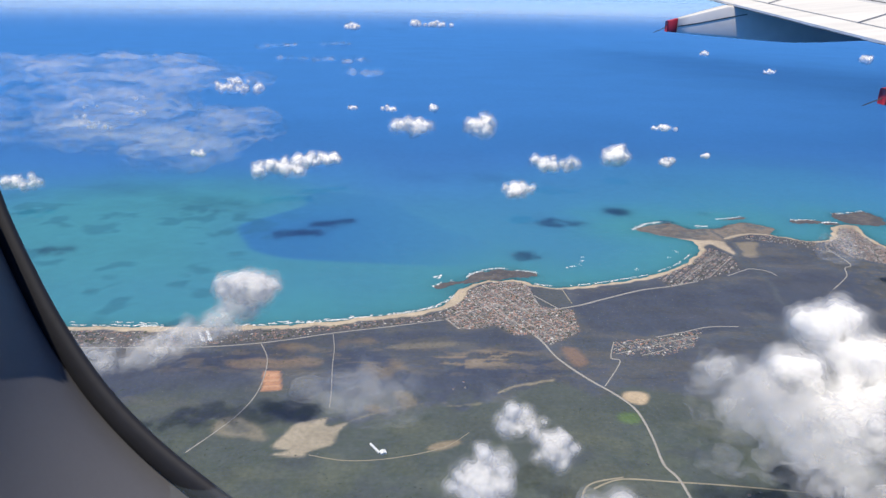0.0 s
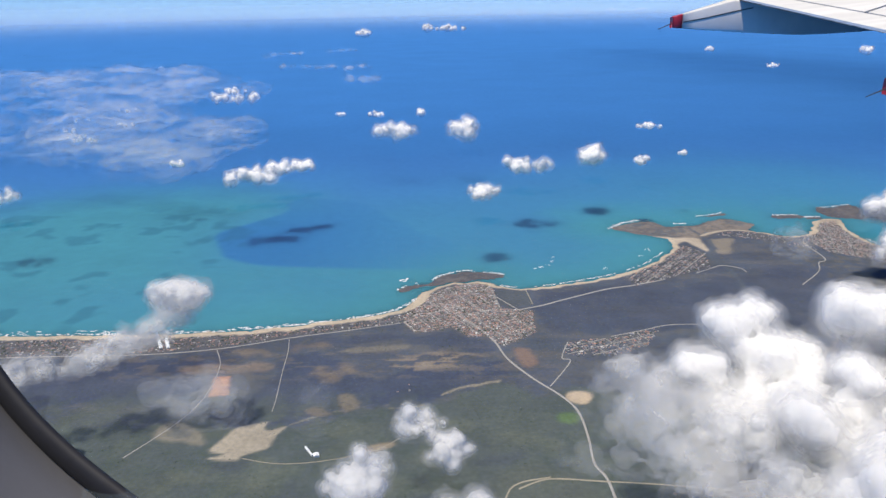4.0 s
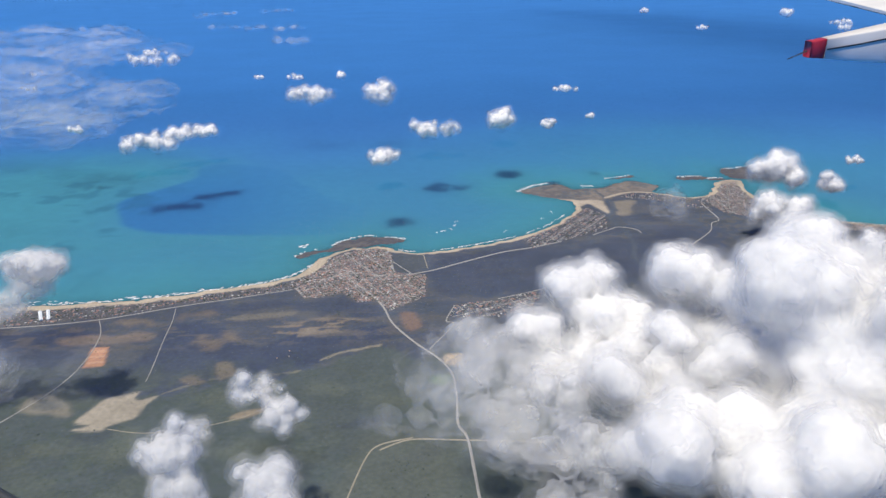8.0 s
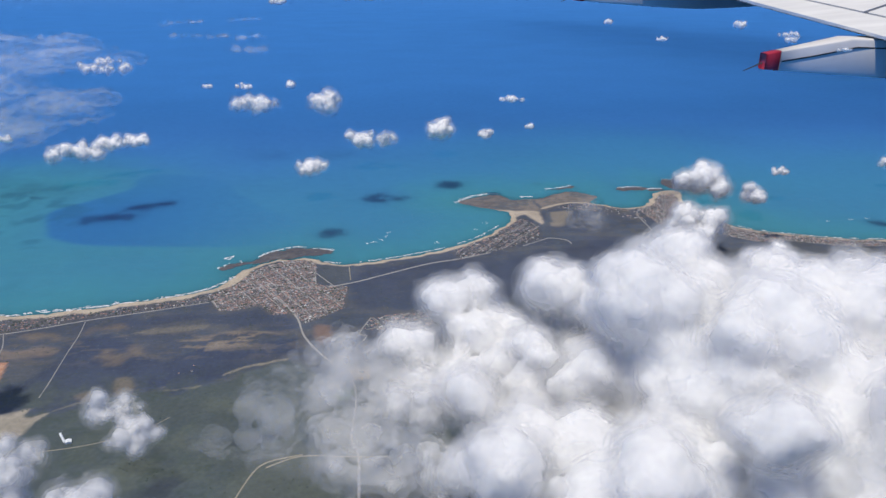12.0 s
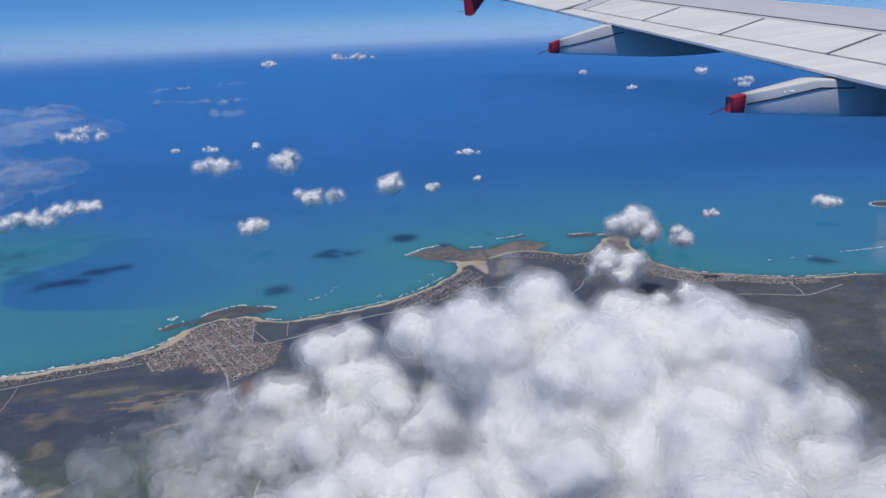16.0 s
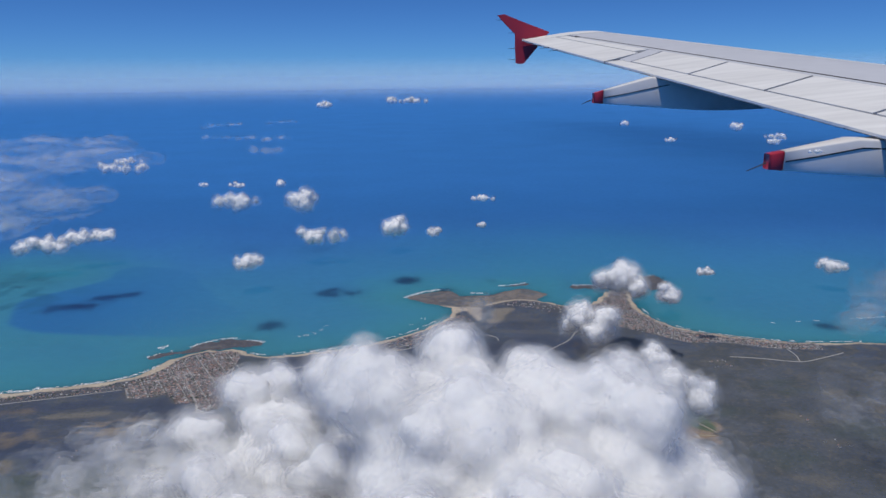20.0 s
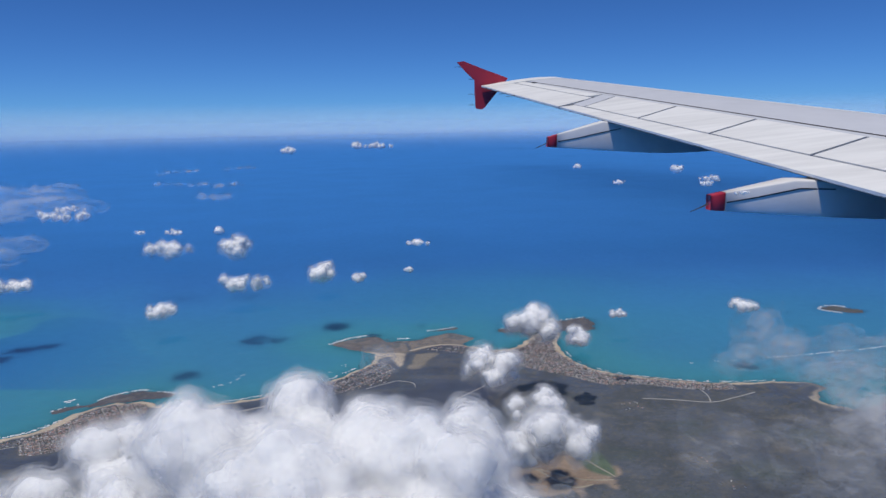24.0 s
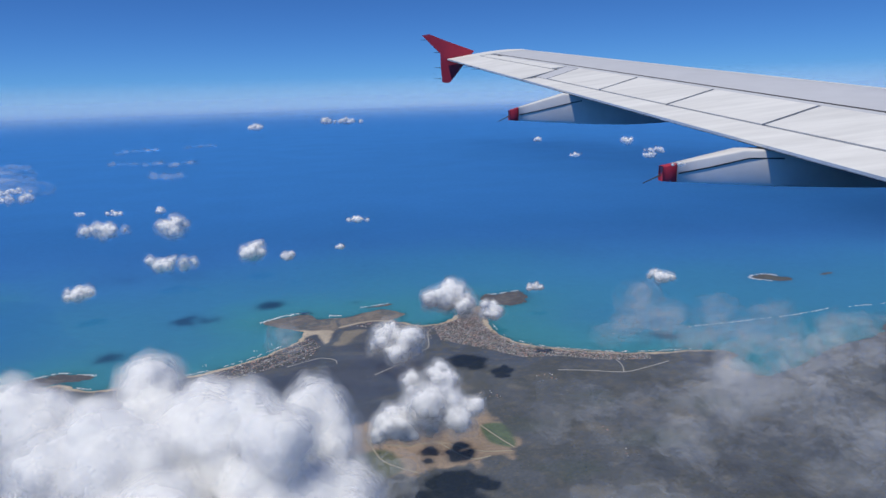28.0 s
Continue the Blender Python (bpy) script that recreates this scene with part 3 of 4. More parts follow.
sea_t = sea_t * (1 - 0.75 * west) + (TURQ * (0.85 + 0.3 * q2[..., None])) * 0.75 * west
pd = inside(SX + 2 * (q2 - 0.5), SY + 2 * (q1 - 0.5), PLUME)
plume = (step01(pd, 1.2) * step01(205 - 0.4 * SX - SY, 40) * step01(-6 - SX, 34))[..., None]
sea_t = sea_t * (1 - 0.9 * plume) + BLUE * 0.9 * plume
weed = (0.45 * step01(q2 - 0.6, 0.05) * step01(-45 - SX, 10) * step01(215 - SY, 15))[..., None]
sea_t = sea_t * (1 - weed) + np.array((0.012, 0.09, 0.17)) * weed
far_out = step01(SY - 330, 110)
# Colour raised far out: offsets the dimming from the wide scatter and wing shadow.
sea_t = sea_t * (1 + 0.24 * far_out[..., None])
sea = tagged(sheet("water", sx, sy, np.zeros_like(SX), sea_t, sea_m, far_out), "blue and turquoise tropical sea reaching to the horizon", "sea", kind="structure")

# ---- aircraft wing ----
EYE_REF, WING_SCALE = Vector((70.6, -5.2, 62.6)), 64.0
wing_frame = Matrix.Translation(EYE_REF) @ Matrix.Rotation(radians(-1.2), 4, "Z") @ Matrix.Rotation(radians(-0.12), 4, "X") @ Matrix.Rotation(radians(0.65), 4, "Y") @ Matrix.Diagonal((WING_SCALE, WING_SCALE, WING_SCALE, 1))


def te(b):
    return Vector((1.0 + 0.287 * (15 - b), b, 0.735 - 0.1395 * (15 - b)))


def le(b):
    return Vector((2.5 + 0.52 * (15 - b), b, 0.905 - 0.138 * (15 - b)))


def skin(b, c, lift=0.0):
    """Point of the wing's upper skin: b metres outboard, c from trailing (0) to leading edge (1)."""
    a, d = te(b), le(b)
    chord = (d - a).length
    p = a.lerp(d, c)
    p.z += chord * 0.20 * c * (1 - c) * (0.35 + c) * 0.55 + lift
    return p


def bent(verts, faces, name, mat, parent, label="", smooth_shade=True):
    ob = mesh_object(name, [tuple(wing_frame @ v) for v in verts], faces, [mat], parent, smooth_shade)
    return tagged(ob, label)


def wing_panel(name, b0, b1, c0, c1, mat, parent, lift=0.012, nb=8, nc=6, c2=None, c3=None, label="", skew=0.0):
    """A thin curved panel with rolled edges, lying on the wing; c0, c1 at b0 and c2, c3 at b1."""
    c2, c3 = c0 if c2 is None else c2, c1 if c3 is None else c3
    verts, faces = [], []
    for k in range(nb + 1):
        u = k / nb
        b = b0 + (b1 - b0) * u
        for j in range(nc + 1):
            v = j / nc
            c = (c0 + (c2 - c0) * u) * (1 - v) + (c1 + (c3 - c1) * u) * v
            verts.append(skin(b + skew * (c - c0), c, lift))
    w = nc + 1
    faces += [(k * w + j, k * w + j + 1, (k + 1) * w + j + 1, (k + 1) * w + j) for k in range(nb) for j in range(nc)]
    rim = [k * w for k in range(nb + 1)] + [nb * w + j for j in range(1, w)] + [k * w + nc for k in range(nb - 1, -1, -1)] + [j for j in range(nc - 1, 0, -1)]
    base = len(verts)
    verts += [verts[i] - Vector((0, 0, 0.03)) for i in rim]
    n = len(rim)
    faces += [(rim[i], rim[(i + 1) % n], base + (i + 1) % n, base + i) for i in range(n)]
    return bent(verts, faces, name, mat, parent, label, False)


wing = tagged(new("airliner_wing"), "white airliner wing with grey leading edge and red tip", "wing")
# inner box
verts, faces, N, B = [], [], 16, 24
for k in range(B + 1):
    b = 4.4 + (15.0 - 4.4) * k / B
    chord = (le(b) - te(b)).length
    for j in range(N + 1):
        verts.append(skin(b, j / N, -0.012))
    for j in range(N, -1, -1):
        c = j / N
        p = te(b).lerp(le(b), c)
        p.z -= chord * 0.22 * c * (1 - c) * (0.4 + c) * 0.6 + 0.02
        verts.append(p)
w = 2 * (N + 1)
faces = [(k * w + j, k * w + (j + 1) % w, (k + 1) * w + (j + 1) % w, (k + 1) * w + j) for k in range(B) for j in range(w)]
faces += [tuple(range(w)), tuple(B * w + j for j in range(w))]
bent(verts, faces, "wing_box", gap_m, wing, "dark inner structure showing in the panel gaps")
wing_panel("leading_edge_slat", 4.4, 14.6, 0.925, 1.0, paint_m, wing, nb=24, label="pale leading edge slat")
wing_panel("upper_skin", 4.4, 14.62, 0.482, 0.912, grey_m, wing, nb=24, c2=0.50, label="grey upper wing skin")
wing_panel("spar_line", 4.4, 14.4, 0.468, 0.482, gap_m, wing, nb=24, nc=1, lift=0.014, c2=0.485, c3=0.50, label="thin dark joint along the rear spar")
wing_panel("rear_strip", 4.4, 14.2, 0.440, 0.468, grey_m, wing, nb=24, nc=2, c3=0.485, label="narrow grey skin strip behind the spar")
for b0, b1 in ((4.28, 5.61), (5.635, 6.98), (7.005, 8.38), (8.405, 9.75), (9.775, 11.13)):
    wing_panel("spoiler", b0, b1, 0.168 - 0.008 * (b0 - 4.3), 0.434, paint_m, wing, lift=0.018, c2=0.168 - 0.008 * (b1 - 4.3), skew=1.55, label="white spoiler panel with faint dirt streaks")
wing_panel("rear_skin", 11.15, 11.46, 0.108, 0.434, grey_m, wing, skew=1.55)
wing_panel("outer_skin", 12.0, 14.6, 0.332, 0.436, paint_m, wing, nb=10, c2=0.34, c3=0.45)
wing_panel("flap", 4.4, 10.30, 0.0, 0.158, paint_m, wing, nb=14, c3=0.112, label="white trailing edge flap")
wing_panel("flap", 10.305, 11.38, 0.0, 0.112, paint_m, wing, nb=4, c3=0.100)
wing_panel("aileron", 11.43, 14.75, 0.0, 0.318, paint_m, wing, nb=10, c3=0.325, skew=1.2, label="white aileron")
wing_panel("wing_tip", 14.64, 15.0, 0.0, 1.0, paint_m, wing, nb=3, nc=12, lift=0.014)

# tip fence
FENCE = [(0.50, 1.22), (0.64, 1.24), (1.05, 1.08), (1.55, 0.90), (1.36, 0.66), (1.07, 0.30), (1.0, 0.27), (0.89, 0.29), (0.865, 0.60), (0.86, 0.86), (0.68, 1.03)]
verts = [Vector((x, 15.03, z)) for x, z in FENCE] + [Vector((x, 15.10, z)) for x, z in FENCE]
n = len(FENCE)
faces = [tuple(range(n)), tuple(range(2 * n - 1, n - 1, -1))] + [(i, n + i, n + (i + 1) % n, (i + 1) % n) for i in range(n)]
bent(verts, faces, "tip_fence", red_m, wing, "red wing tip fence", False)


def wick(p, d, parent, r=0.006):
    d = Vector(d)
    side = Vector((0, 0, r)), Vector((0, r, 0)), Vector((0, 0, -r)), Vector((0, -r, 0))
    vs = [Vector(p) + s for s in side] + [Vector(p) + d + s * 0.5 for s in side]
    bent(vs, [(i, (i + 1) % 4, 4 + (i + 1) % 4, 4 + i) for i in range(4)] + [(0, 1, 2, 3), (7, 6, 5, 4)], "static_wick", gap_m, parent, "", False)


for z in (1.13, 0.88, 0.58, 0.36):
    wick((0.87 if z < 1 else 0.60, 15.06, z), (-0.14, 0, 0.0), wing)
for b in (14.4, 14.0, 13.6, 13.2):
    p = te(b)
    wick((p.x, p.y, p.z), (-0.16, 0, -0.02), wing)


def fairing(b, tip_x, tip_z, half, deep, length):
    """Flap track fairing: a long pod under the wing with a blunt red tail cap."""
    p = te(b)

    def body_width(x):
        return half * (0.72 + 1.2 * max(0.0, min(1.0, (x - tip_x - 0.1) / (p.x - tip_x))))

    def ring(x, cap=False):
        u = (x - tip_x) / length
        under = te(b).lerp(le(b), max(0.0, (x - p.x) / (le(b).x - p.x)))
        under.z -= 0.04
        top_tail = tip_z + half * 0.75
        top = top_tail + (p.z - 0.02 - top_tail) * min(1.0, (x - tip_x) / (p.x - tip_x)) if x < p.x else under.z - 0.01
        bot = tip_z - half * 0.85 - deep * math.sin(min(1.0, u * 1.05) * math.pi * 0.62) * (1 - max(0, u - 0.55) * 1.6)
        bot = min(bot, top - 0.03)
        wide = body_width(x) * (1 if u < 0.7 else max(0.15, 1 - (u - 0.7) * 2.6))
        out = []
        for k in range(16):
            a = 2 * math.pi * k / 16
            ca, sa = math.cos(a), math.sin(a)
            e = 0.16
            out.append(Vector((x, b + wide * math.copysign(abs(ca) ** e, ca), (top + bot) / 2 + (top - bot) / 2 * math.copysign(abs(sa) ** e, sa))))
        return out

    def loft(stations, name, mat, parent, label):
        vs, w = [], 16
        for x in stations:
            vs += ring(x)
        fs = [(k * w + j, k * w + (j + 1) % w, (k + 1) * w + (j + 1) % w, (k + 1) * w + j) for k in range(len(stations) - 1) for j in range(w)]
        fs += [tuple(range(w)), tuple((len(stations) - 1) * w + j for j in range(w))]
        return bent(vs, fs, name, mat, parent, label)

    body = loft([tip_x + 0.13 + (length - 0.13) * k / 18 for k in range(19)], "flap_track_fairing", pod_m, wing, "white flap track fairing")
    loft([tip_x, tip_x + 0.03, tip_x + 0.126], "tail_cap", red_m, body, "red tail cap")
    wick((tip_x, b, tip_z - 0.02), (-0.16, 0, -0.07), body, 0.008)
    side = [Vector((x, b - body_width(x) - 0.006, z)) for x, z in ((tip_x + 0.14, tip_z + 0.0), (tip_x + 0.4, tip_z + 0.05), (tip_x + 0.75, tip_z + 0.13), (p.x + 0.22, p.z - 0.13))]
    vs = [v + Vector((0, 0, d)) for v in side for d in (-0.006, 0.006)] + [v + Vector((0, 0.08, d)) for v in side for d in (-0.006, 0.006)]
    bent(vs, [(2 * i, 2 * i + 1, 2 * i + 3, 2 * i + 2) for i in range(3)] + [(2 * i, 2 * i + 2, 8 + 2 * i + 2, 8 + 2 * i) for i in range(3)], "seam", gap_m, body, "dark panel seam")


fairing(6.45, 2.62, -0.712, 0.085, 0.10, 3.6)
fairing(10.05, 1.66, -0.262, 0.085, 0.10, 2.9)

# ---- cabin window rim ----
rim = tagged(new("cabin_window_rim"), "cabin window surround, cabin shade in its grey, with a thick black rubber seal", "window frame")
RIM_EYE = look((3.4, -0.89, 60.63), (3.39, 1.0, 59.985), 0.5)
FOCAL, DEPTH = 1262.0, 78.0


def on_rim(px, py, depth=DEPTH):
    return RIM_EYE @ Vector((px / FOCAL * depth, -py / FOCAL * depth, -depth))


edge = smooth([(-838, -160), (-803, -60), (-760, 33), (-705, 136), (-631, 245), (-545, 337), (-436, 426), (-330, 500), (-230, 560)], step=6)
tang = np.gradient(edge, axis=0)
nrm = np.stack([-tang[:, 1], tang[:, 0]], -1) / np.linalg.norm(tang, axis=1)[:, None]
verts, faces = [], []
for (px, py), (nx_, ny_) in zip(edge, nrm):
    for k in range(12):
        a = 2 * math.pi * k / 12
        r = 24 + 22 * math.cos(a)
        verts.append(tuple(on_rim(px + nx_ * (r + 0), py + ny_ * (r + 0), DEPTH + 1.0 * math.sin(a))))
faces = [(i * 12 + k, i * 12 + (k + 1) % 12, (i + 1) * 12 + (k + 1) % 12, (i + 1) * 12 + k) for i in range(len(edge) - 1) for k in range(12)]
mesh_object("rubber_seal", verts, faces, [seal_m], rim, True)
verts, faces, W = [], [], 10
for (px, py), (nx_, ny_) in zip(edge, nrm):
    for k in range(W):
        u = k / (W - 1)
        r = 44 + (40 + 0.85 * max(0.0, px + 860)) * u ** 1.2
        verts.append(tuple(on_rim(px + nx_ * r, py + ny_ * r, DEPTH + 0.6 - 16.0 * u ** 0.8)))
n = len(verts)
verts += [tuple(Vector(v) + Vector((0, 0.8, -0.3))) for v in verts]
faces = [(i * W + k, i * W + k + 1, (i + 1) * W + k + 1, (i + 1) * W + k) for i in range(len(edge) - 1) for k in range(W - 1)]
faces += [tuple(n + q for q in reversed(f)) for f in faces]
mesh_object("wall_panel", verts, faces, [shaded_panel_m], rim, True)

# ---- clouds ----
def _ball(level):
    bm = bmesh.new()
    bmesh.ops.create_icosphere(bm, subdivisions=level, radius=1)
    v = np.array([q.co[:] for q in bm.verts])
    f = np.array([[q.index for q in p.verts] for p in bm.faces])
    bm.free()
    return v, f


BALL_V, BALL_F = _ball(2)
puff_tex = bpy.data.textures.new("puffs", "CLOUDS")
puff_tex.noise_scale, puff_tex.noise_depth = 2.6, 5
fine_tex = bpy.data.textures.new("fine_puffs", "CLOUDS")
fine_tex.noise_scale, fine_tex.noise_depth = 0.9, 5


def lobes(rng, centre, size, count, share=0.33, flat=0.35):
    """Balls of a cumulus in an ellipsoid: large ones low and central, smaller ones outside."""
    m = min(size)
    out = []
    for _ in range(count):
        d = rng.normal(size=3)
        d *= rng.rand() ** 0.45 / np.linalg.norm(d)
        d[2] = abs(d[2]) if d[2] > -0.1 else d[2] * flat
        r = m * share * (0.6 + 0.8 * rng.rand()) * (1.15 - 0.45 * np.linalg.norm(d))
        out.append((centre[0] + d[0] * size[0], centre[1] + d[1] * size[1], centre[2] + d[2] * size[2], r))
    return out


def knobs(rng, balls, each, share=0.45):
    out = list(balls)
    for x, y, z, r in balls:
        for _ in range(each):
            d = rng.normal(size=3)
            d /= np.linalg.norm(d)
            d[2] = abs(d[2]) * 0.9 - 0.15
            s = r * share * (0.5 + 0.9 * rng.rand())
            out.append((x + d[0] * r * 0.9, y + d[1] * r * 0.9, z + d[2] * r * 0.9, s))
    return out


def billows(name, balls, grow, mat, voxel, rough, parent=None, flat=1.0):
    """A heap of balls, each grown by grow, merged into one skin and roughened into billows."""
    b = np.array(balls)
    r = np.maximum(b[:, 3] + grow, 0.05)
    v = (BALL_V[None] * r[:, None, None] * np.array((1, 1, flat)) + b[:, None, :3]).reshape(-1, 3)
    f = (BALL_F[None] + (np.arange(len(b)) * len(BALL_V))[:, None, None]).reshape(-1, 3)
    ob = mesh_object(name, v, f, [mat], parent, True)
    m = ob.modifiers.new("merge", "REMESH")
    m.mode, m.voxel_size, m.use_smooth_shade = "VOXEL", voxel, True
    sm = ob.modifiers.new("even", "SMOOTH")
    sm.iterations, sm.factor = 4, 0.6
    for tex, amount in ((puff_tex, 1.5), (fine_tex, 0.52)):
        d = ob.modifiers.new("billow", "DISPLACE")
        d.texture, d.texture_coords, d.strength, d.mid_level = tex, "GLOBAL", amount * rough, 0.5
    return ob


def cumulus(rng, label, balls, voxel, rough, soft, group="", veils=4, flat=1.0):
    """A cumulus: a dense core and thinner and thinner veils round it, soft metres deep in all."""
    core = tagged(billows("cloud", balls, -0.1 * soft, cloud_m, voxel, rough, None, flat), label, "cloud", group)
    for k in range(veils):
        billows("veil", balls, soft * (k + 0.6) / veils, veil_m[min(k * 4 // veils, 3)], voxel * 1.5, rough, core, flat)
    return core


def wisp(rng, label, line, wide, count, size, mats, group="", flat=0.5, shells=(-0.35, 0.0, 0.35, 0.7), rough=0.95):
    """Thin cloud with no core: nested veils round balls strewn along a line."""
    pts = smooth(line, step=8)
    k = rng.randint(0, len(pts), count)
    p = pts[k] + rng.normal(size=(count, 3)) * np.array((wide, wide, wide * flat))
    b = np.c_[p, size * (0.5 + rng.rand(count))]
    out = None
    for n, grow in enumerate(shells):
        ob = billows("thin_cloud" if n == 0 else "veil", b, grow * size, mats[n], max(0.25, size * 0.2), rough * size * (1 + 0.3 * n), out, min(1.0, 0.18 + flat))
        out = out or ob
    return tagged(out, label, "cloud", group)


def puff(rng, label, balls, size, group, shells=5, dense=1.0):
    """A small soft cloud with no hard core: nested shells, dense inside and thin outside."""
    out = None
    for k in range(shells):
        ob = billows("cloud" if k == 0 else "veil", balls, size * (-0.20 + 0.085 * k), soft_m[k], max(0.16, size * 0.07), size * 0.30, out)
        out = out or ob
    return tagged(out, label, "cloud", group)


rng = np.random.RandomState(11)
big = []
for c, s, n in (((47, 72, 21.5), (8, 9, 5.5), 12), ((55, 68, 23), (10, 11, 7), 16), ((67, 60, 26), (12, 14, 10), 24), ((79, 54, 27), (11, 13, 10.5), 22), ((87, 62, 24), (8, 12, 7), 14), ((60, 46, 23), (14, 10, 8), 16), ((50, 60, 20), (8, 8, 6), 10), ((44, 63, 19), (5, 7, 5), 8), ((78, 38, 25), (15, 10, 9), 18), ((76, 70, 23), (13, 9, 7), 14)):
    big += lobes(rng, c, s, n, 0.40)
cumulus(rng, "towering white cumulus cloud over the plain", knobs(rng, knobs(rng, big, 7, 0.42), 2, 0.5), 0.34, 1.15, 1.6, veils=5)
for c, r in (((40, 58, 21.5), 3.6), ((44, 50, 21), 5.0)):
    puff(rng, "ragged soft cloud at the foot of the towering cumulus", knobs(rng, lobes(rng, c, (r, r, r * 0.75), 12, 0.62), 4, 0.4), r * 0.9, "small clouds")
small = [((9.6, 63.8, 18.5), 2.8), ((12, 61, 17.6), 2.4), ((4.3, 52, 20.8), 3.0), ((5.5, 50, 18), 3.0), ((14.5, 43.5, 22), 3.4), ((95, 124, 16), 6.0), ((107.5, 150.5, 16.5), 6.0), ((116.2, 144, 16), 3.6),
         ((101, 94, 15.5), 7.4), ((95.5, 92, 14.5), 4.2), ((101, 107, 15.5), 5.0), ((105, 97, 15.5), 4.6), ((-26.6, 91, 22.4), 4.0)]
for c, r in small:
    if c[0] < 20:
        puff(rng, "small hazy cumulus cloud above the land", knobs(rng, lobes(rng, c, (r, r, r * 0.75), 12, 0.62), 4, 0.4), r * 0.9, "small clouds")
    else:
        cumulus(rng, "small white puffy cumulus cloud above the land", knobs(rng, lobes(rng, c, (r * 0.85, r * 0.85, r * 0.62), 12, 0.5), 4, 0.42), max(0.2, r * 0.05), 0.25 * r, 0.24 * r, "small clouds")
far = [((-9, 249, 18), (12, 6, 4)), ((13.5, 249, 18), (5.5, 5, 5)), ((31, 194, 18), (8, 5, 3)), ((51.5, 206, 18), (4, 4, 3.6)), ((18.3, 165, 18), (4.6, 3.6, 2.4)), ((-42, 180, 18.4), (8, 4.5, 3)), ((-36, 188, 19), (5, 3.4, 2.6)),
       ((-30.5, 192, 19), (4, 3.4, 2.4)), ((80, 254, 18.6), (6, 4, 1.6)), ((63.5, 196, 18.4), (2.4, 2.2, 1.7)), ((-21, 288, 19), (5, 3, 1.6)), ((-3, 290, 19), (2.4, 2.4, 2)), ((78, 206, 18.6), (1.5, 1.4, 1.1)), ((161, 163, 16.8), (4.2, 3.4, 2.2)), ((128, 156, 17.5), (2.2, 2, 1.2)),
       ((211, 314, 35), (5.6, 3.4, 1.9)), ((203, 298, 34.5), (4.2, 3, 1.6)), ((218, 377, 35), (3.4, 3, 2.6)), ((199, 254, 35), (4, 2.6, 1.1)), ((-99, 352, 18.6), (17, 8, 4)), ((-36, 290, 19), (2, 2, 1.4)), ((-69, 200, 18), (2.6, 2, 1.4)),
       ((-107, 379, 19), (8, 5, 2)), ((-100, 163, 18), (6, 4, 2.4)), ((-141, 1151, 19), (14, 9, 7)), ((-9, 1327, 19), (40, 10, 7)), ((-52, 1346, 19), (14, 9, 8)), ((206, 580, 24), (5, 4, 2.6)), ((212, 475, 20), (7, 4, 2))]
for c, s in far:
    k = min(s)
    base = [(x, y, max(z, c[2] - 0.25 * k), r) for x, y, z, r in lobes(rng, c, (s[0] * 0.92, s[1] * 0.9, s[2] * 0.75), 13, 0.52, 0.1)]
    cumulus(rng, "small fair-weather cumulus cloud over the sea", knobs(rng, base, 4, 0.52), max(0.16, k * 0.06), 0.42 * k, 0.36 * k, "clouds over the sea", 4)
for x, wide in ((150, 40), (330, 80), (690, 60), (880, 40), (-690, 70), (1050, 40)):
    cumulus(rng, "low white cloud bank on the horizon", [(x + wide * u, 4400, 12, 9 * (1.2 - u * u)) for u in np.linspace(-1, 1, 9)], 2.5, 0.6, 4, "horizon clouds", 2, 0.7)
EDGE = "thin grey cloud wisps drifting above the land"
wisp(rng, EDGE, [(-27, 91, 20.5), (-31, 90, 17), (-36, 91, 14.5), (-42, 89, 13), (-50, 84, 13)], 1.0, 90, 1.15, veil_m, "thin clouds")
wisp(rng, EDGE, [(-9, 46, 33), (-6, 44, 34), (-3, 42, 35), (0, 39, 37), (4, 39, 37)], 0.8, 44, 1.0, drift_m, "thin clouds")
wisp(rng, EDGE, [(33, 68, 22), (30, 60, 24), (28, 52, 26), (29, 46, 28)], 1.8, 60, 1.2, thin_m, "thin clouds")
wisp(rng, EDGE, [(38, 72, 20), (36, 62, 22), (35, 52, 23), (38, 42, 22)], 2.0, 38, 1.6, veil_m, "thin clouds")
wisp(rng, EDGE, [(94, 46, 26), (97, 55, 25), (95, 64, 24)], 1.4, 30, 1.2, thin_m, "thin clouds")
for line, wide, n in (([(134, 98, 28), (139, 92, 27), (147, 91, 26), (153, 84, 27)], 2.2, 36), ([(137, 76, 26), (138, 67, 28), (141, 60, 27), (143, 54, 27)], 1.5, 40), ([(148, 74, 26), (150, 66, 27), (152, 58, 27)], 2.4, 36), ([(128, 72, 26), (127, 66, 26), (132, 60, 26)], 1.8, 22), ([(117, 74, 25), (121, 70, 25)], 1.2, 10), ([(117, 52, 26), (122, 50, 26)], 1.4, 10), ([(150, 112, 20), (160, 104, 22), (168, 95, 24)], 2.0, 24)):
    wisp(rng, EDGE, line, wide * 1.7, int(n * 1.7), 1.7, drift_m, "thin clouds")
wisp(rng, "grey haze patch above the river mouth", [(74, 124.5, 18), (78, 126.5, 18)], 1.2, 14, 1.4, thin_m, "thin clouds")
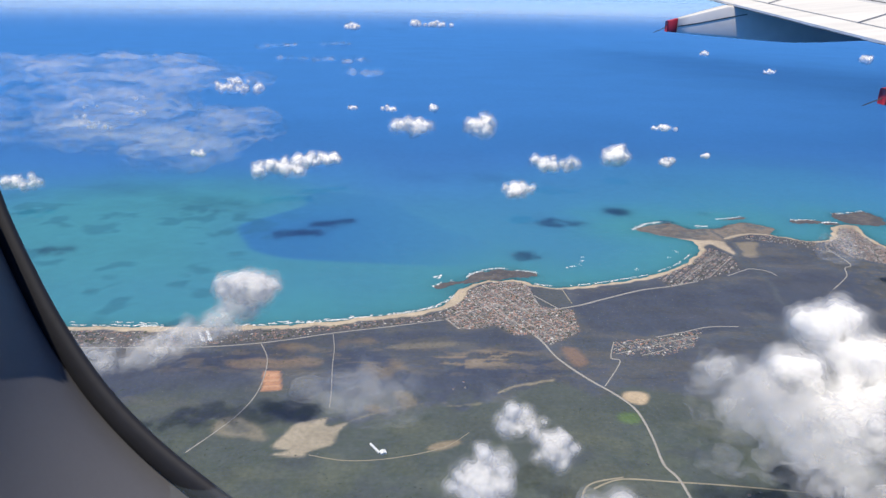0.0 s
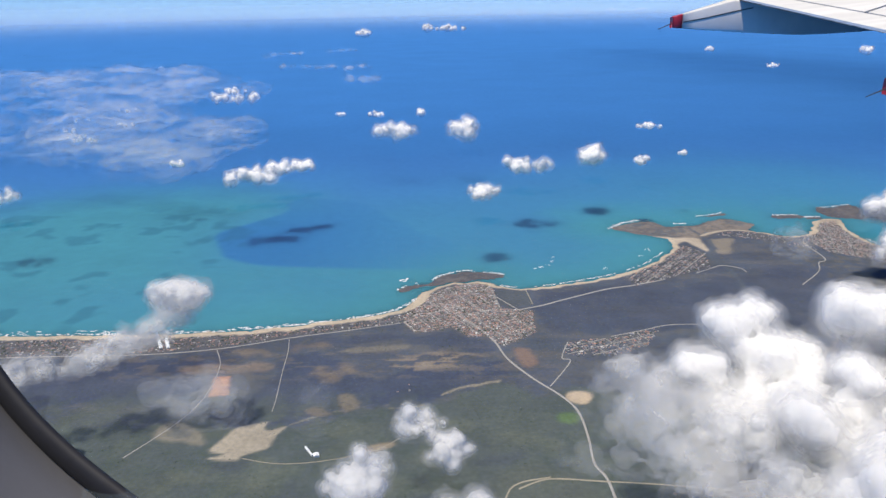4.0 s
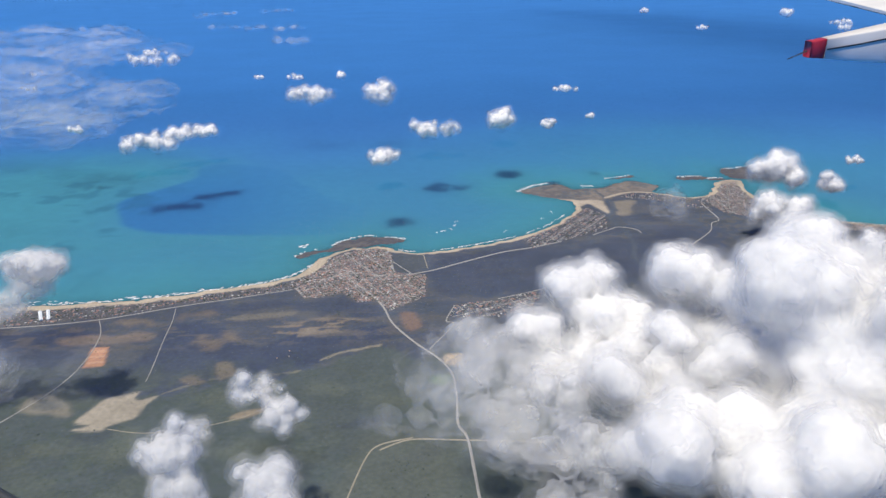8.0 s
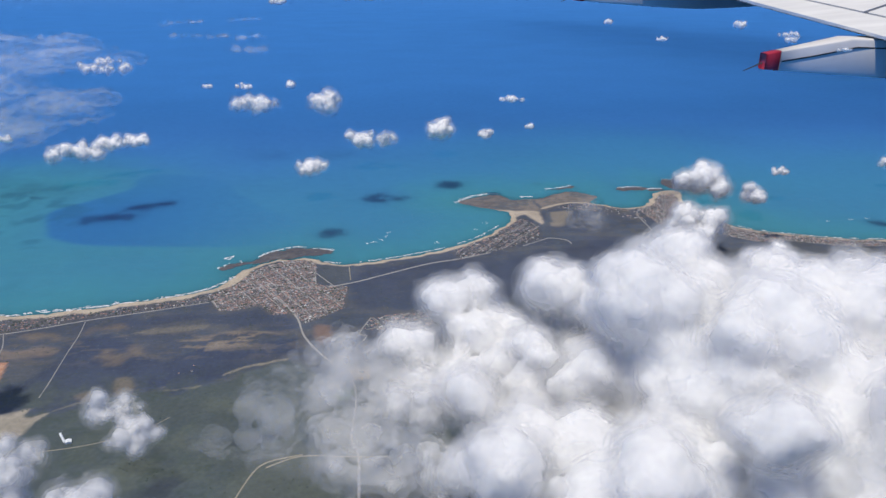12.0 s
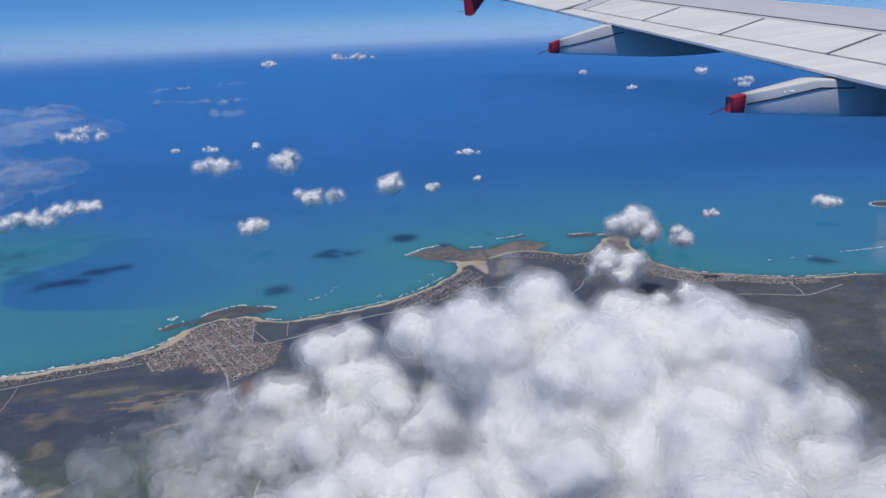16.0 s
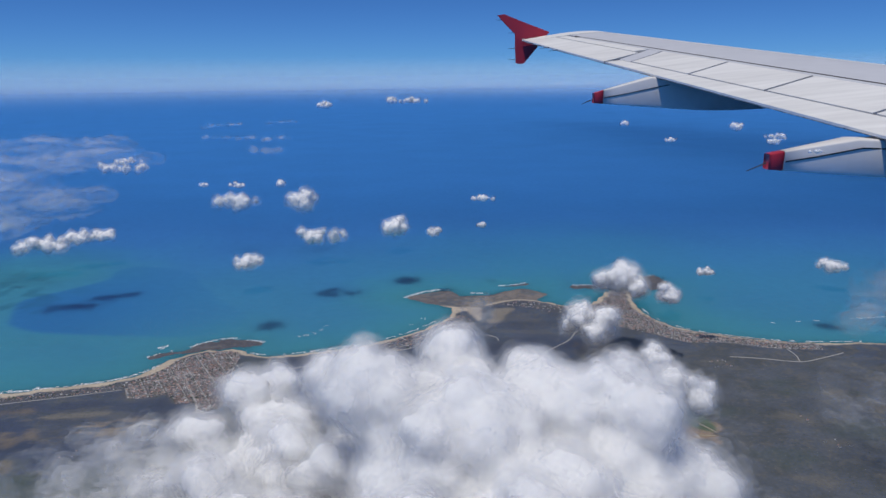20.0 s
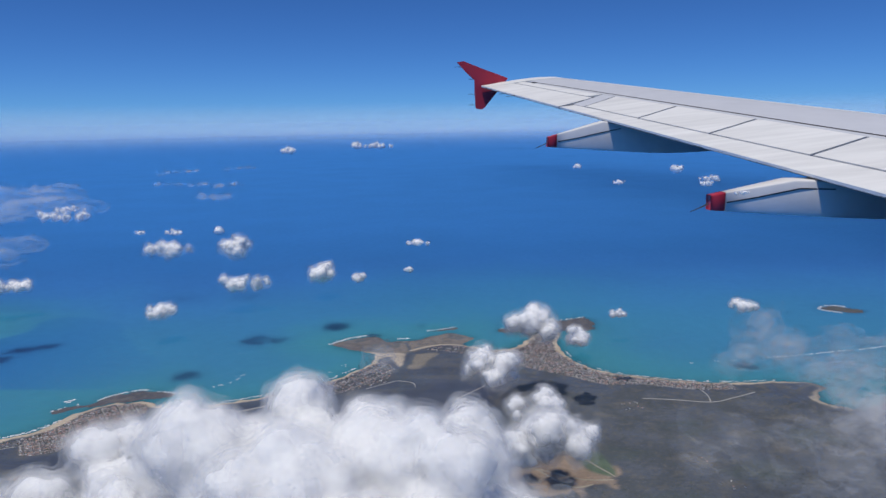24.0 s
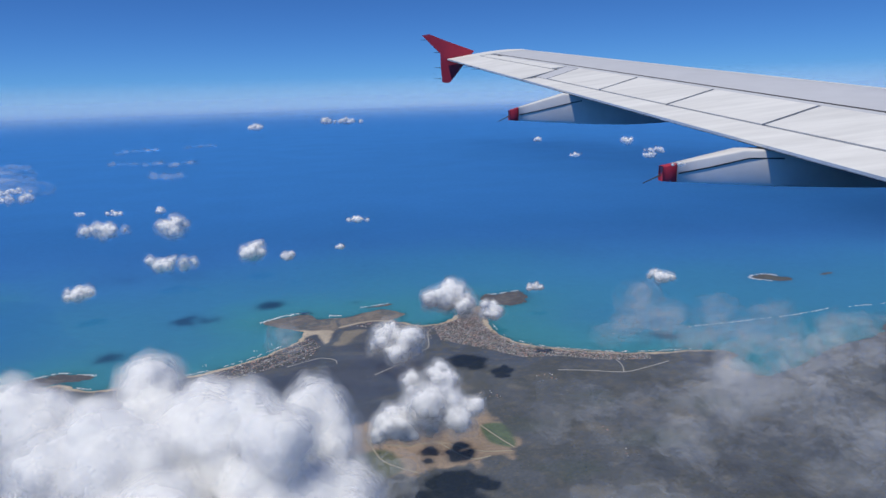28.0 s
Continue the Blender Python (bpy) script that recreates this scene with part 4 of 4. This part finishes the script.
for line, wide, n, size in (([(-130, 214, 20), (-112, 218, 20), (-95, 214, 20), (-78, 206, 20)], 5, 34, 7), ([(-84, 214, 20), (-72, 192, 20), (-64, 180, 20)], 3.5, 26, 5), ([(-165, 270, 20), (-142, 290, 20), (-118, 262, 20), (-108, 236, 20)], 9, 40, 9),
                            ([(-150, 330, 20), (-128, 350, 20), (-140, 400, 20)], 9, 26, 9), ([(-290, 450, 20), (-235, 425, 20), (-190, 440, 20)], 14, 34, 13), ([(-96, 250, 20), (-76, 262, 20), (-66, 214, 20)], 6, 24, 6)):
    wisp(rng, "broad smooth sheet of thin white cloud over the sea", line, wide, n, size, veil_sheet_m, "cloud sheets", 0.06, (0.0, 0.4, 0.8), 0.35)
for line in ([(-118, 524, 20), (-90, 520, 20), (-56, 512, 20)], [(-160, 660, 20), (-120, 690, 20), (-90, 720, 20)], [(-48, 425, 20), (-36, 425, 20)], [(-205, 521, 20), (-180, 530, 20)]):
    wisp(rng, "faint white cloud streak over the sea", line, 3, 12, 2.6, sheet_m, "cloud streaks", 0.05)
for c_, s_ in (((-112, 226, 22), 3.2), ((-104, 219, 22), 3.6), ((-120, 238, 22), 3.4), ((-128, 262, 22), 3.2), ((-108, 250, 22), 3.0), ((-122, 285, 22), 3.6)):
    puff(rng, "bright white knob of a broken cloud sheet", knobs(rng, lobes(rng, c_, (s_ * 1.8, s_, s_ * 0.3), 10, 0.5), 4, 0.45), s_ * 0.6, "cloud sheets")

# ---- sheets standing in for haze over the distant sea and coast ----
def haze_sheet_material(name, tone, axis, *stops):
    """Thin bright see-through sheet standing in for haze; its density runs along the world axis through stops of
    (place, density).
    """
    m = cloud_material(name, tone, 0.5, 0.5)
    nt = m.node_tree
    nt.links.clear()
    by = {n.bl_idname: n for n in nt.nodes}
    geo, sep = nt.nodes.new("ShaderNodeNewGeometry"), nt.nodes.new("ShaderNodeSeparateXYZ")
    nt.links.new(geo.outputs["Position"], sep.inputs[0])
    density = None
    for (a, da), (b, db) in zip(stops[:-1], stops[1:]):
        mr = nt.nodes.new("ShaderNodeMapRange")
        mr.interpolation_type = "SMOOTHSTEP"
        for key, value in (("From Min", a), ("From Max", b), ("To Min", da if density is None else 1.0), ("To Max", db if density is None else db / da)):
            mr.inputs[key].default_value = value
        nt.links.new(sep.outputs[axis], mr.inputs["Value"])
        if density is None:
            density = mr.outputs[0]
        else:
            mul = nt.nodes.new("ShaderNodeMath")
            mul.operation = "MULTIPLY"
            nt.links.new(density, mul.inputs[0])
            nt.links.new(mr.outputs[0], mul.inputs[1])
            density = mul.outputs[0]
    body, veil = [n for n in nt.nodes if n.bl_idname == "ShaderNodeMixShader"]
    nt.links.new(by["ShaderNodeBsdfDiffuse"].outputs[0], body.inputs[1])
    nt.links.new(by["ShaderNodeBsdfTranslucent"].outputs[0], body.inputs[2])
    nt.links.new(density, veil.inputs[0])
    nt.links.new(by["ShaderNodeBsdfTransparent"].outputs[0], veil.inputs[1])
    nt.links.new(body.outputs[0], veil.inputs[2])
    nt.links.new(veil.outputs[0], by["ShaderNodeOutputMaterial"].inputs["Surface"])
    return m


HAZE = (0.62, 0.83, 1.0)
# Added curtain sheets pale the far sea and soften the horizon.
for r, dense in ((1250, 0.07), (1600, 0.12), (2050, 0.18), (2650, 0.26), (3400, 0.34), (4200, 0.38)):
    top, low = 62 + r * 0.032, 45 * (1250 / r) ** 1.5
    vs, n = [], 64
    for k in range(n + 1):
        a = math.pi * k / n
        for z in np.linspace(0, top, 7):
            out = r + 1.4 * z                            # leaned back so that the sheet catches more sun
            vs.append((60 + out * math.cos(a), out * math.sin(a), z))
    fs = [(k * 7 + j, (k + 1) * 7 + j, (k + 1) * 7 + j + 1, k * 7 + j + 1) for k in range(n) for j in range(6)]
    tagged(mesh_object("haze", vs, fs, [haze_sheet_material("sea_haze_sheet", HAZE, "Z", (0, 0.002), (low, dense), (top, 0.0))], None, True), "thin see-through sheet standing in for pale haze over the distant sea", "haze", kind="structure")
# Thin sheet added over the coast; it lifts the dark tones like haze.
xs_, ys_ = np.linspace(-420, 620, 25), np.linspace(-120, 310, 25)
low_haze_sheet = [(x, y, 9.5 + 1.5 * float(vnoise(x * 0.01, y * 0.01))) for y in ys_ for x in xs_]
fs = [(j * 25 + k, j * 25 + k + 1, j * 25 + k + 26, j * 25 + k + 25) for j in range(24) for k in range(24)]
tagged(mesh_object("low_haze_sheet", low_haze_sheet, fs, [haze_sheet_material("low_haze_sheet", (0.62, 0.82, 1.0), "Y", (120, 0.055), (305, 0.0))], None, True), "thin bluish sheet standing in for haze over the coast", "haze", kind="structure")

# ---- roads ----
def road(name, label, pts, wide, mat, z=0.19, step=5):
    line = smooth(pts, step=step)
    d = np.gradient(line, axis=0)
    n = np.stack([-d[:, 1], d[:, 0]], -1) / np.linalg.norm(d, axis=1)[:, None]
    vs, prof = [], ((-0.5, -0.12), (-0.46, 0.03), (0.0, 0.045), (0.46, 0.03), (0.5, -0.12))
    for i, (p, q) in enumerate(zip(line, n)):
        w = wide * (0.85 + 0.3 * vnoise(i * 0.6, wide * 99 + line[0][0]))
        vs += [(p[0] + q[0] * u * w, p[1] + q[1] * u * w, z + h) for u, h in prof]
    fs = [(i * 5 + k, i * 5 + k + 1, i * 5 + k + 6, i * 5 + k + 5) for i in range(len(line) - 1) for k in range(4)]
    return tagged(mesh_object(name, vs, fs, [mat], None, True), label, "road", kind="structure")


PAVED, TRACK = "pale asphalt road across the marsh", "narrow sandy dirt track"
road("road", PAVED, [(8.5, 139.3), (18.5, 123.6), (21.7, 114), (25.8, 106.6), (29.7, 101.1), (31.7, 96.4), (32.1, 89.4), (31.9, 83.1), (33, 79.8), (33.4, 74), (34, 60)], 0.4, road_m)
road("road", PAVED, [(8.5, 139.3), (20.1, 134.9), (28.4, 137), (35.7, 141.2), (45.3, 146.7), (52.5, 149.2), (60, 152.6)], 0.4, road_m)
road("road", PAVED, [(-110, 110), (-72, 114.6), (-46.2, 115.8), (-32.2, 118.2), (-19.5, 122.8), (-9, 126), (1.2, 129.4)], 0.24, road_m)
road("track", TRACK, [(-32.5, 117.8), (-29.8, 111.3), (-28.9, 101.2), (-30.6, 93.1), (-35, 84)], 0.16, road_m)
road("track", TRACK, [(-19.8, 122), (-18.8, 116.6), (-18.1, 109.6), (-17, 100.8), (-16.6, 96.3)], 0.14, road_m)
road("track", TRACK, [(28.2, 104.1), (32.8, 112.9), (31.5, 114.4), (33.4, 120.6)], 0.22, road_m)
road("track", TRACK, [(21, 77.5), (25.2, 79.6), (31.8, 79.2), (40.2, 78.5), (52, 77)], 0.26, dirt_m)
road("track", TRACK, [(17, 66), (19.1, 75.4), (21, 78.6), (25.5, 80)], 0.24, dirt_m)
road("track", TRACK, [(-17.7, 84), (-12.2, 82.8), (-5.6, 83.6), (1.2, 86.2), (5, 90)], 0.1, dirt_m)
road("track", TRACK, [(68.4, 156.5), (73.6, 160.2), (76, 161.5), (79.6, 159.9), (80.3, 157)], 0.25, road_m)
road("track", TRACK, [(27.7, 146.3), (28.5, 138.7)], 0.2, dirt_m)
road("road", PAVED, [(132, 147), (138.5, 145.9), (146.4, 144), (152, 146), (158.6, 149.2)], 0.3, road_m)
road("track", TRACK, [(146.4, 144), (147.2, 148), (146.8, 152)], 0.25, road_m)
road("road", PAVED, [(89.7, 149), (97.1, 157.3), (99.8, 163.1), (102.7, 166.1), (103.2, 179), (108, 185)], 0.26, road_m)
road("track", TRACK, [(42, 123), (48, 125.4), (54, 128), (60, 128.4)], 0.2, road_m)
for pts in ([(84, 121), (90, 117), (97, 114), (103, 115), (110, 111), (116, 110.5)], [(90, 117), (93, 109), (99, 104.5)], [(97, 114), (96, 121), (99, 125)], [(103, 115), (108, 108.5), (112, 109)], [(111.4, 121), (114, 116), (116.6, 111.6)]):
    road("track", "pale winding track across bare brown fields", pts, 0.3, dirt_m)
# ---- surf ----
def surf(label, pts, wide, gap, seed, z=0.05, step=10, most=0.9):
    """Broken white foam: lens-shaped flecks strung along a line."""
    r2 = np.random.RandomState(seed)
    line = smooth(pts, step=step)
    vs, fs = [], []
    for a, b in zip(line[:-1], line[1:]):
        if r2.rand() < gap:
            continue
        d = b - a
        ln = np.linalg.norm(d)
        t, n = d / ln, np.array((-d[1], d[0])) / ln
        for _ in range(4):
            c = a + d * r2.rand() + n * r2.normal() * wide * 0.55
            l, w = min(most, ln * (0.4 + 0.9 * r2.rand())) * (0.25 + 0.4 * r2.rand()), wide * (0.12 + 0.28 * r2.rand())
            k0 = len(vs)
            for j in range(8):
                an = 2 * math.pi * j / 8
                q = c + t * l * math.cos(an) + n * w * math.sin(an) * (0.6 + 0.8 * r2.rand())
                vs.append((q[0], q[1], 0.012))
            vs.append((c[0], c[1], z + 0.03))
            fs += [(k0 + j, k0 + (j + 1) % 8, k0 + 8) for j in range(8)]
    return tagged(mesh_object("surf", vs, fs, [foam_m], None, True), label, "surf", kind="stuff")


WEST = [p for p in COAST if -125 < p[0] < 4]
surf("white breakers along the sandy beach", [(x - 0.2, y + 0.5) for x, y in WEST], 0.42, 0.2, 1)
surf("white breakers along the sandy beach", [(x - 0.4, y + 1.1) for x, y in WEST if x < -10], 0.32, 0.6, 2)
surf("white breakers along the sandy beach", [(x - 0.5, y + 1.9) for x, y in WEST if x < -25], 0.25, 0.75, 17)
surf("white foam at the reef edge", [(-1.2, 147.2), (0.9, 150), (4, 151.4)], 0.5, 0.45, 18)
surf("white foam at the reef edge", [(6.6, 153.4), (8.4, 156.2), (13.5, 159.6), (16.6, 159)], 0.4, 0.12, 3)
surf("white foam at the reef edge", [(18.4, 158.4), (21, 157.8), (23.6, 157)], 0.4, 0.1, 19)
surf("white foam at the reef edge", [(55, 192.2), (58.7, 196.8), (64.3, 200.2), (68, 200)], 0.5, 0.1, 4)
surf("white foam at the reef edge", [(74.2, 196.8), (77.8, 196.6)], 0.5, 0.1, 5)
surf("white foam at the reef edge", [(82.9, 204.2), (87.5, 205.5), (91.6, 207.7)], 0.35, 0.3, 20)
surf("white foam at the reef edge", [(105.6, 204.4), (108.3, 204.9), (112.7, 204.5)], 0.55, 0.1, 6)
surf("white foam at the reef edge", [(121.5, 211.9), (127.5, 213.6), (133.4, 215.9)], 0.4, 0.2, 7)
surf("white foam at the reef edge", [(113.5, 202.3), (116.3, 203), (118.4, 202.4)], 0.5, 0.1, 21)
surf("long white breaker on an offshore reef", [(173, 173.3), (184.7, 175.2), (196, 177.5), (204, 179), (212, 181.6), (218, 184)], 0.25, 0.3, 8)
surf("long white breaker on an offshore reef", [(223, 184.3), (236, 186.2), (248, 188)], 0.28, 0.3, 9)
surf("foam flecks in the bay", [(38, 155.4), (46, 158.6), (54, 164.6), (60, 171), (64, 178)], 0.8, 0.78, 10, step=9, most=0.22)
surf("foam flecks in the bay", [(30, 160), (34, 163), (37, 170)], 0.6, 0.7, 11, step=9, most=0.22)
surf("foam flecks in the bay", [(150, 170), (158, 171), (165, 172)], 0.25, 0.5, 12, step=5, most=0.6)
surf("white foam round the island", [(217, 214.6), (212, 219), (214.6, 222.8), (219.5, 223.6), (222, 220.4)], 0.5, 0.2, 13)
surf("foam flecks in the bay", [(-1, 153), (1, 154.4)], 0.6, 0.1, 14, step=3)
surf("thin foam along the beach", [(22, 150), (26, 148.8), (32.5, 149.8), (40.2, 152.6), (49.6, 157), (58.4, 164), (65, 172.6)], 0.25, 0.3, 15)
surf("thin foam along the beach", [(121, 183), (123, 173.6), (128.2, 166.2), (135.4, 162), (145, 158.5), (155, 156.8), (168, 157)], 0.22, 0.4, 16)

# ---- settlements ----
HOUSE_F = [(0, 1, 5, 4), (1, 2, 6, 5), (2, 3, 7, 6), (3, 0, 4, 7), (4, 5, 9, 8), (6, 7, 8, 9), (5, 6, 9), (7, 4, 8)]


def house_verts(w, l, h, rise):
    e = 1.08
    return [(-w, -l, 0), (w, -l, 0), (w, l, 0), (-w, l, 0), (-w * e, -l * e, h), (w * e, -l * e, h), (w * e, l * e, h), (-w * e, l * e, h), (-w * e, 0, h + rise), (w * e, 0, h + rise)]


def settlement(name, label, outline, u, v, pitch_u, pitch_v, keep, seed, singles, box=0.15, streets=3):
    """Rows of small houses on a street grid (u along the streets, v across) within an outline; the first singles of them stand alone."""
    r2 = np.random.RandomState(seed)
    poly = np.array(outline, float)
    u, v = np.array(u) / np.linalg.norm(u), np.array(v) / np.linalg.norm(v)
    c = poly.mean(0)
    R = np.linalg.norm(poly - c, axis=1).max() * 1.5
    nu, nv = int(R / pitch_u), int(R / pitch_v)
    I, J = np.meshgrid(np.arange(-nu, nu), np.arange(-nv, nv))
    ok = (J % streets != 0) & (I % 13 != 0) & (r2.rand(*I.shape) < keep)
    P = c + I[ok][:, None] * pitch_u * u + J[ok][:, None] * pitch_v * v
    P = P + r2.normal(size=P.shape) * 0.16 * pitch_v
    P = P[inside(P[:, 0], P[:, 1], poly) > 0.15]
    ang = math.atan2(u[1], u[0])
    order = np.argsort(P[:, 1])
    P = P[order]
    solo = set(np.linspace(0, len(P) - 1, min(singles, len(P))).astype(int).tolist())
    vs, fs, slots = [], [], []
    for k, p in enumerate(P):
        s = box * (0.75 + 0.7 * r2.rand() ** 2)
        hv = house_verts(s * (0.8 + 0.5 * r2.rand()), s * (0.8 + 0.3 * r2.rand()), s * (0.5 + 0.4 * r2.rand()), s * 0.4)
        a = ang + (math.pi / 2 if r2.rand() < 0.4 else 0) + r2.normal() * 0.05
        ca, sa = math.cos(a), math.sin(a)
        if k in solo:
            ob = new("house")
            ob.matrix_world = pose(p[0], p[1], 0.16, 0, 0, math.degrees(a))
            tagged(ob, "small low house with a pitched roof in the " + name, "house", "houses of the " + name)
            mesh_object("wall", hv, [HOUSE_F[i] for i in (0, 1, 2, 3, 6, 7)], [house_wall_solo_m], ob)
            mesh_object("roof", [(x * 1.03, y * 1.03, z + 0.006) for x, y, z in hv], [HOUSE_F[4], HOUSE_F[5]], [house_roof_solo_m], ob)
            continue
        b0 = len(vs)
        vs += [(p[0] + x * ca - y * sa, p[1] + x * sa + y * ca, z + 0.16) for x, y, z in hv]
        fs += [tuple(b0 + i for i in f) for f in HOUSE_F]
        slots += [0, 0, 0, 0, 1, 1, 0, 0]
    tagged(mesh_object("houses", vs, fs, [house_wall_m, house_roof_m], None, False, slots), label, "houses", kind="stuff")


U1, V1 = (-0.53, 0.85), (0.93, 0.37)
settlement("seaside town", "dense seaside town of low houses with tiled roofs", TOWN, U1, V1, 0.33, 0.36, 0.86, 21, 120, 0.125, 9)
settlement("beach strip", "long strip of beach houses behind the sand", STRIP, (0.97, 0.22), (-0.22, 0.97), 0.44, 0.46, 0.5, 22, 60, 0.135, 4)
settlement("bay village", "scattered village houses behind the bay beach", VILLAGE, (0.6, 0.8), (0.8, -0.6), 0.45, 0.48, 0.6, 23, 30)
settlement("inland hamlet", "scattered pale houses of an inland hamlet", HAMLET, (0.9, 0.42), (-0.42, 0.9), 0.5, 0.56, 0.72, 24, 40, 0.15, 4)
settlement("cape town", "dense town of low houses on the cape", CAPE, (0.35, 0.94), (0.94, -0.35), 0.40, 0.42, 0.7, 25, 50, 0.135, 11)
settlement("north shore", "scattered houses along the northern shore", NORTH, (0.95, -0.3), (0.3, 0.95), 0.6, 0.7, 0.5, 26, 15)
for x, y, s, l in ((128.3, 142.7, 2.6, 10), (136, 108, 2.2, 12), (134, 117, 1.4, 7), (115, 135, 2.4, 12), (4, 103.6, 1.6, 8), (-44, 119.5, 1.2, 6), (30, 84, 1.2, 8), (42, 76, 1.6, 8)):
    settlement("lonely farms", "few pale farm buildings among fields", [(x - s, y - s), (x + s, y - s), (x + s, y + s), (x - s, y + s)], (0.9, 0.3), (-0.3, 0.9), 0.7, 0.8, 0.4, int(x + 300), 3)


def long_building(x, y, w, l, h, turn, label):
    ob = tagged(new("long_building"), label, "building")
    ob.matrix_world = pose(x, y, 0.16, 0, 0, turn)
    mesh_object("wall", [(-w, -l, 0), (w, -l, 0), (w, l, 0), (-w, l, 0), (-w, -l, h), (w, -l, h), (w, l, h), (-w, l, h)], [(0, 1, 5, 4), (1, 2, 6, 5), (2, 3, 7, 6), (3, 0, 4, 7)], [foam_m], ob)
    e = 1.12
    mesh_object("roof", [(-w * e, -l * e, h), (w * e, -l * e, h), (w * e, l * e, h), (-w * e, l * e, h), (0, -l * e, h * 1.6), (0, l * e, h * 1.6)], [(0, 3, 5, 4), (2, 1, 4, 5), (0, 4, 1), (3, 2, 5), (0, 1, 2, 3)], [foam_m], ob)


long_building(-44.1, 119.8, 0.28, 1.9, 0.3, 28, "long white hotel block behind the beach")
long_building(-42.8, 120.1, 0.28, 2.0, 0.3, 26, "long white hotel block behind the beach")
long_building(-8.5, 85.6, 0.14, 1.2, 0.2, 35, "long white farm shed on green land")
long_building(-7.3, 84.7, 0.38, 0.36, 0.25, 20, "white farm house on green land")

def streets(outline, u, pitch, label, wide):
    """Pale straight streets across a settlement, all along u."""
    poly = np.array(outline, float)
    u = np.array(u) / np.linalg.norm(u)
    n = np.array((-u[1], u[0]))
    c = poly.mean(0)
    for k in range(-14, 15):
        t = np.arange(-40, 40, 0.5)
        q = c + n * (k * pitch) + t[:, None] * u
        ok = inside(q[:, 0], q[:, 1], poly) > 0.3
        if ok.sum() > 5:
            q = q[ok]
            road("street", label, [tuple(q[0]), tuple((q[0] + q[-1]) / 2), tuple(q[-1])], wide, road_m, 0.2, 3)


STREET = "straight pale street between low houses"
streets(TOWN, U1, 3.3, STREET, 0.2)
streets(TOWN, V1, 3.6, STREET, 0.17)
streets(CAPE, (0.35, 0.94), 4.6, STREET, 0.14)
streets(CAPE, (0.94, -0.35), 5.2, STREET, 0.14)
streets(VILLAGE, (0.6, 0.8), 4.0, STREET, 0.2)
streets(HAMLET, (0.9, 0.42), 2.3, STREET, 0.15)
streets(HAMLET, (-0.42, 0.9), 3.4, STREET, 0.13)
for pts in ([(11.2, 137.1), (14.8, 130.4), (18.2, 124)], [(1.6, 129.6), (11.2, 137.1), (13.8, 138.1)], [(20.1, 146.5), (21.4, 136.8)], [(1.9, 129.6), (4.3, 125.3)]):
    road("street", "main street through the town", pts, 0.34, road_m, 0.215)

# ---- garden trees ----
r4 = np.random.RandomState(9)
T = []
for poly, n in ((TOWN, 700), (STRIP, 1500), (VILLAGE, 250), (CAPE, 700), (HAMLET, 60)):
    q = np.array(poly, float)
    p = np.c_[r4.uniform(q[:, 0].min(), q[:, 0].max(), n * 4), r4.uniform(q[:, 1].min(), q[:, 1].max(), n * 4)]
    p = p[(inside(p[:, 0], p[:, 1], q) > 0.1) & (fbm(p[:, 0] * 0.5, p[:, 1] * 0.5) > 0.47)]
    T.append(p[:n])
T = np.concatenate(T)

# ---- scrub ----
r3 = np.random.RandomState(5)
P = np.c_[r3.uniform(-60, 190, 60000), r3.uniform(66, 150, 60000)]
P = P[(inside(P[:, 0], P[:, 1], land_poly) > 2.5) & (fbm(P[:, 0] * 0.25 + 7, P[:, 1] * 0.25) > 0.52)]
for poly in (TOWN, STRIP, CAPE, HAMLET):
    P = P[inside(P[:, 0], P[:, 1], np.array(poly)) < 0]
P = P[:9000]
bush_v, bush_f = (np.array([(0, 0, 1), (0.9, 0, 0.45), (0.28, 0.85, 0.4), (-0.73, 0.53, 0.5), (-0.73, -0.53, 0.4), (0.28, -0.85, 0.5), (0.6, 0.6, -0.2), (-0.3, 0.9, -0.2), (-0.95, 0, -0.2), (-0.3, -0.9, -0.2), (0.6, -0.6, -0.2)]),
                          np.array([(0, 1, 2), (0, 2, 3), (0, 3, 4), (0, 4, 5), (0, 5, 1), (1, 6, 2), (2, 7, 3), (3, 8, 4), (4, 9, 5), (5, 10, 1), (2, 6, 7), (3, 7, 8), (4, 8, 9), (5, 9, 10), (1, 10, 6)]))
sz = 0.05 + 0.11 * r3.rand(len(P)) ** 2
V = (bush_v[None] * np.stack([sz, sz, sz * 0.6], -1)[:, None] + np.c_[P, np.full(len(P), 0.16)][:, None]).reshape(-1, 3)
Fc = (bush_f[None] + (np.arange(len(P)) * len(bush_v))[:, None, None]).reshape(-1, 3)
tagged(mesh_object("scrub", V, Fc, [scrub_m], None, True), "low dark green scrub scattered over the plain", "scrub", kind="stuff")

tv = np.concatenate([bush_v * np.array((1, 1, 0.9)), bush_v * 0.62 + np.array((0.7, 0.3, 0.1)), bush_v * 0.55 + np.array((-0.5, -0.6, 0.0))])
tf = np.concatenate([bush_f, bush_f + len(bush_v), bush_f + 2 * len(bush_v)])
sz = 0.07 + 0.09 * r4.rand(len(T)) ** 2
V = (tv[None] * sz[:, None, None] + np.c_[T, 0.2 + sz * 0.3][:, None]).reshape(-1, 3)
Fc = (tf[None] + (np.arange(len(T)) * len(tv))[:, None, None]).reshape(-1, 3)
tagged(mesh_object("garden_trees", V, Fc, [tree_m], None, True), "dark green garden trees between the houses", "trees", kind="stuff")
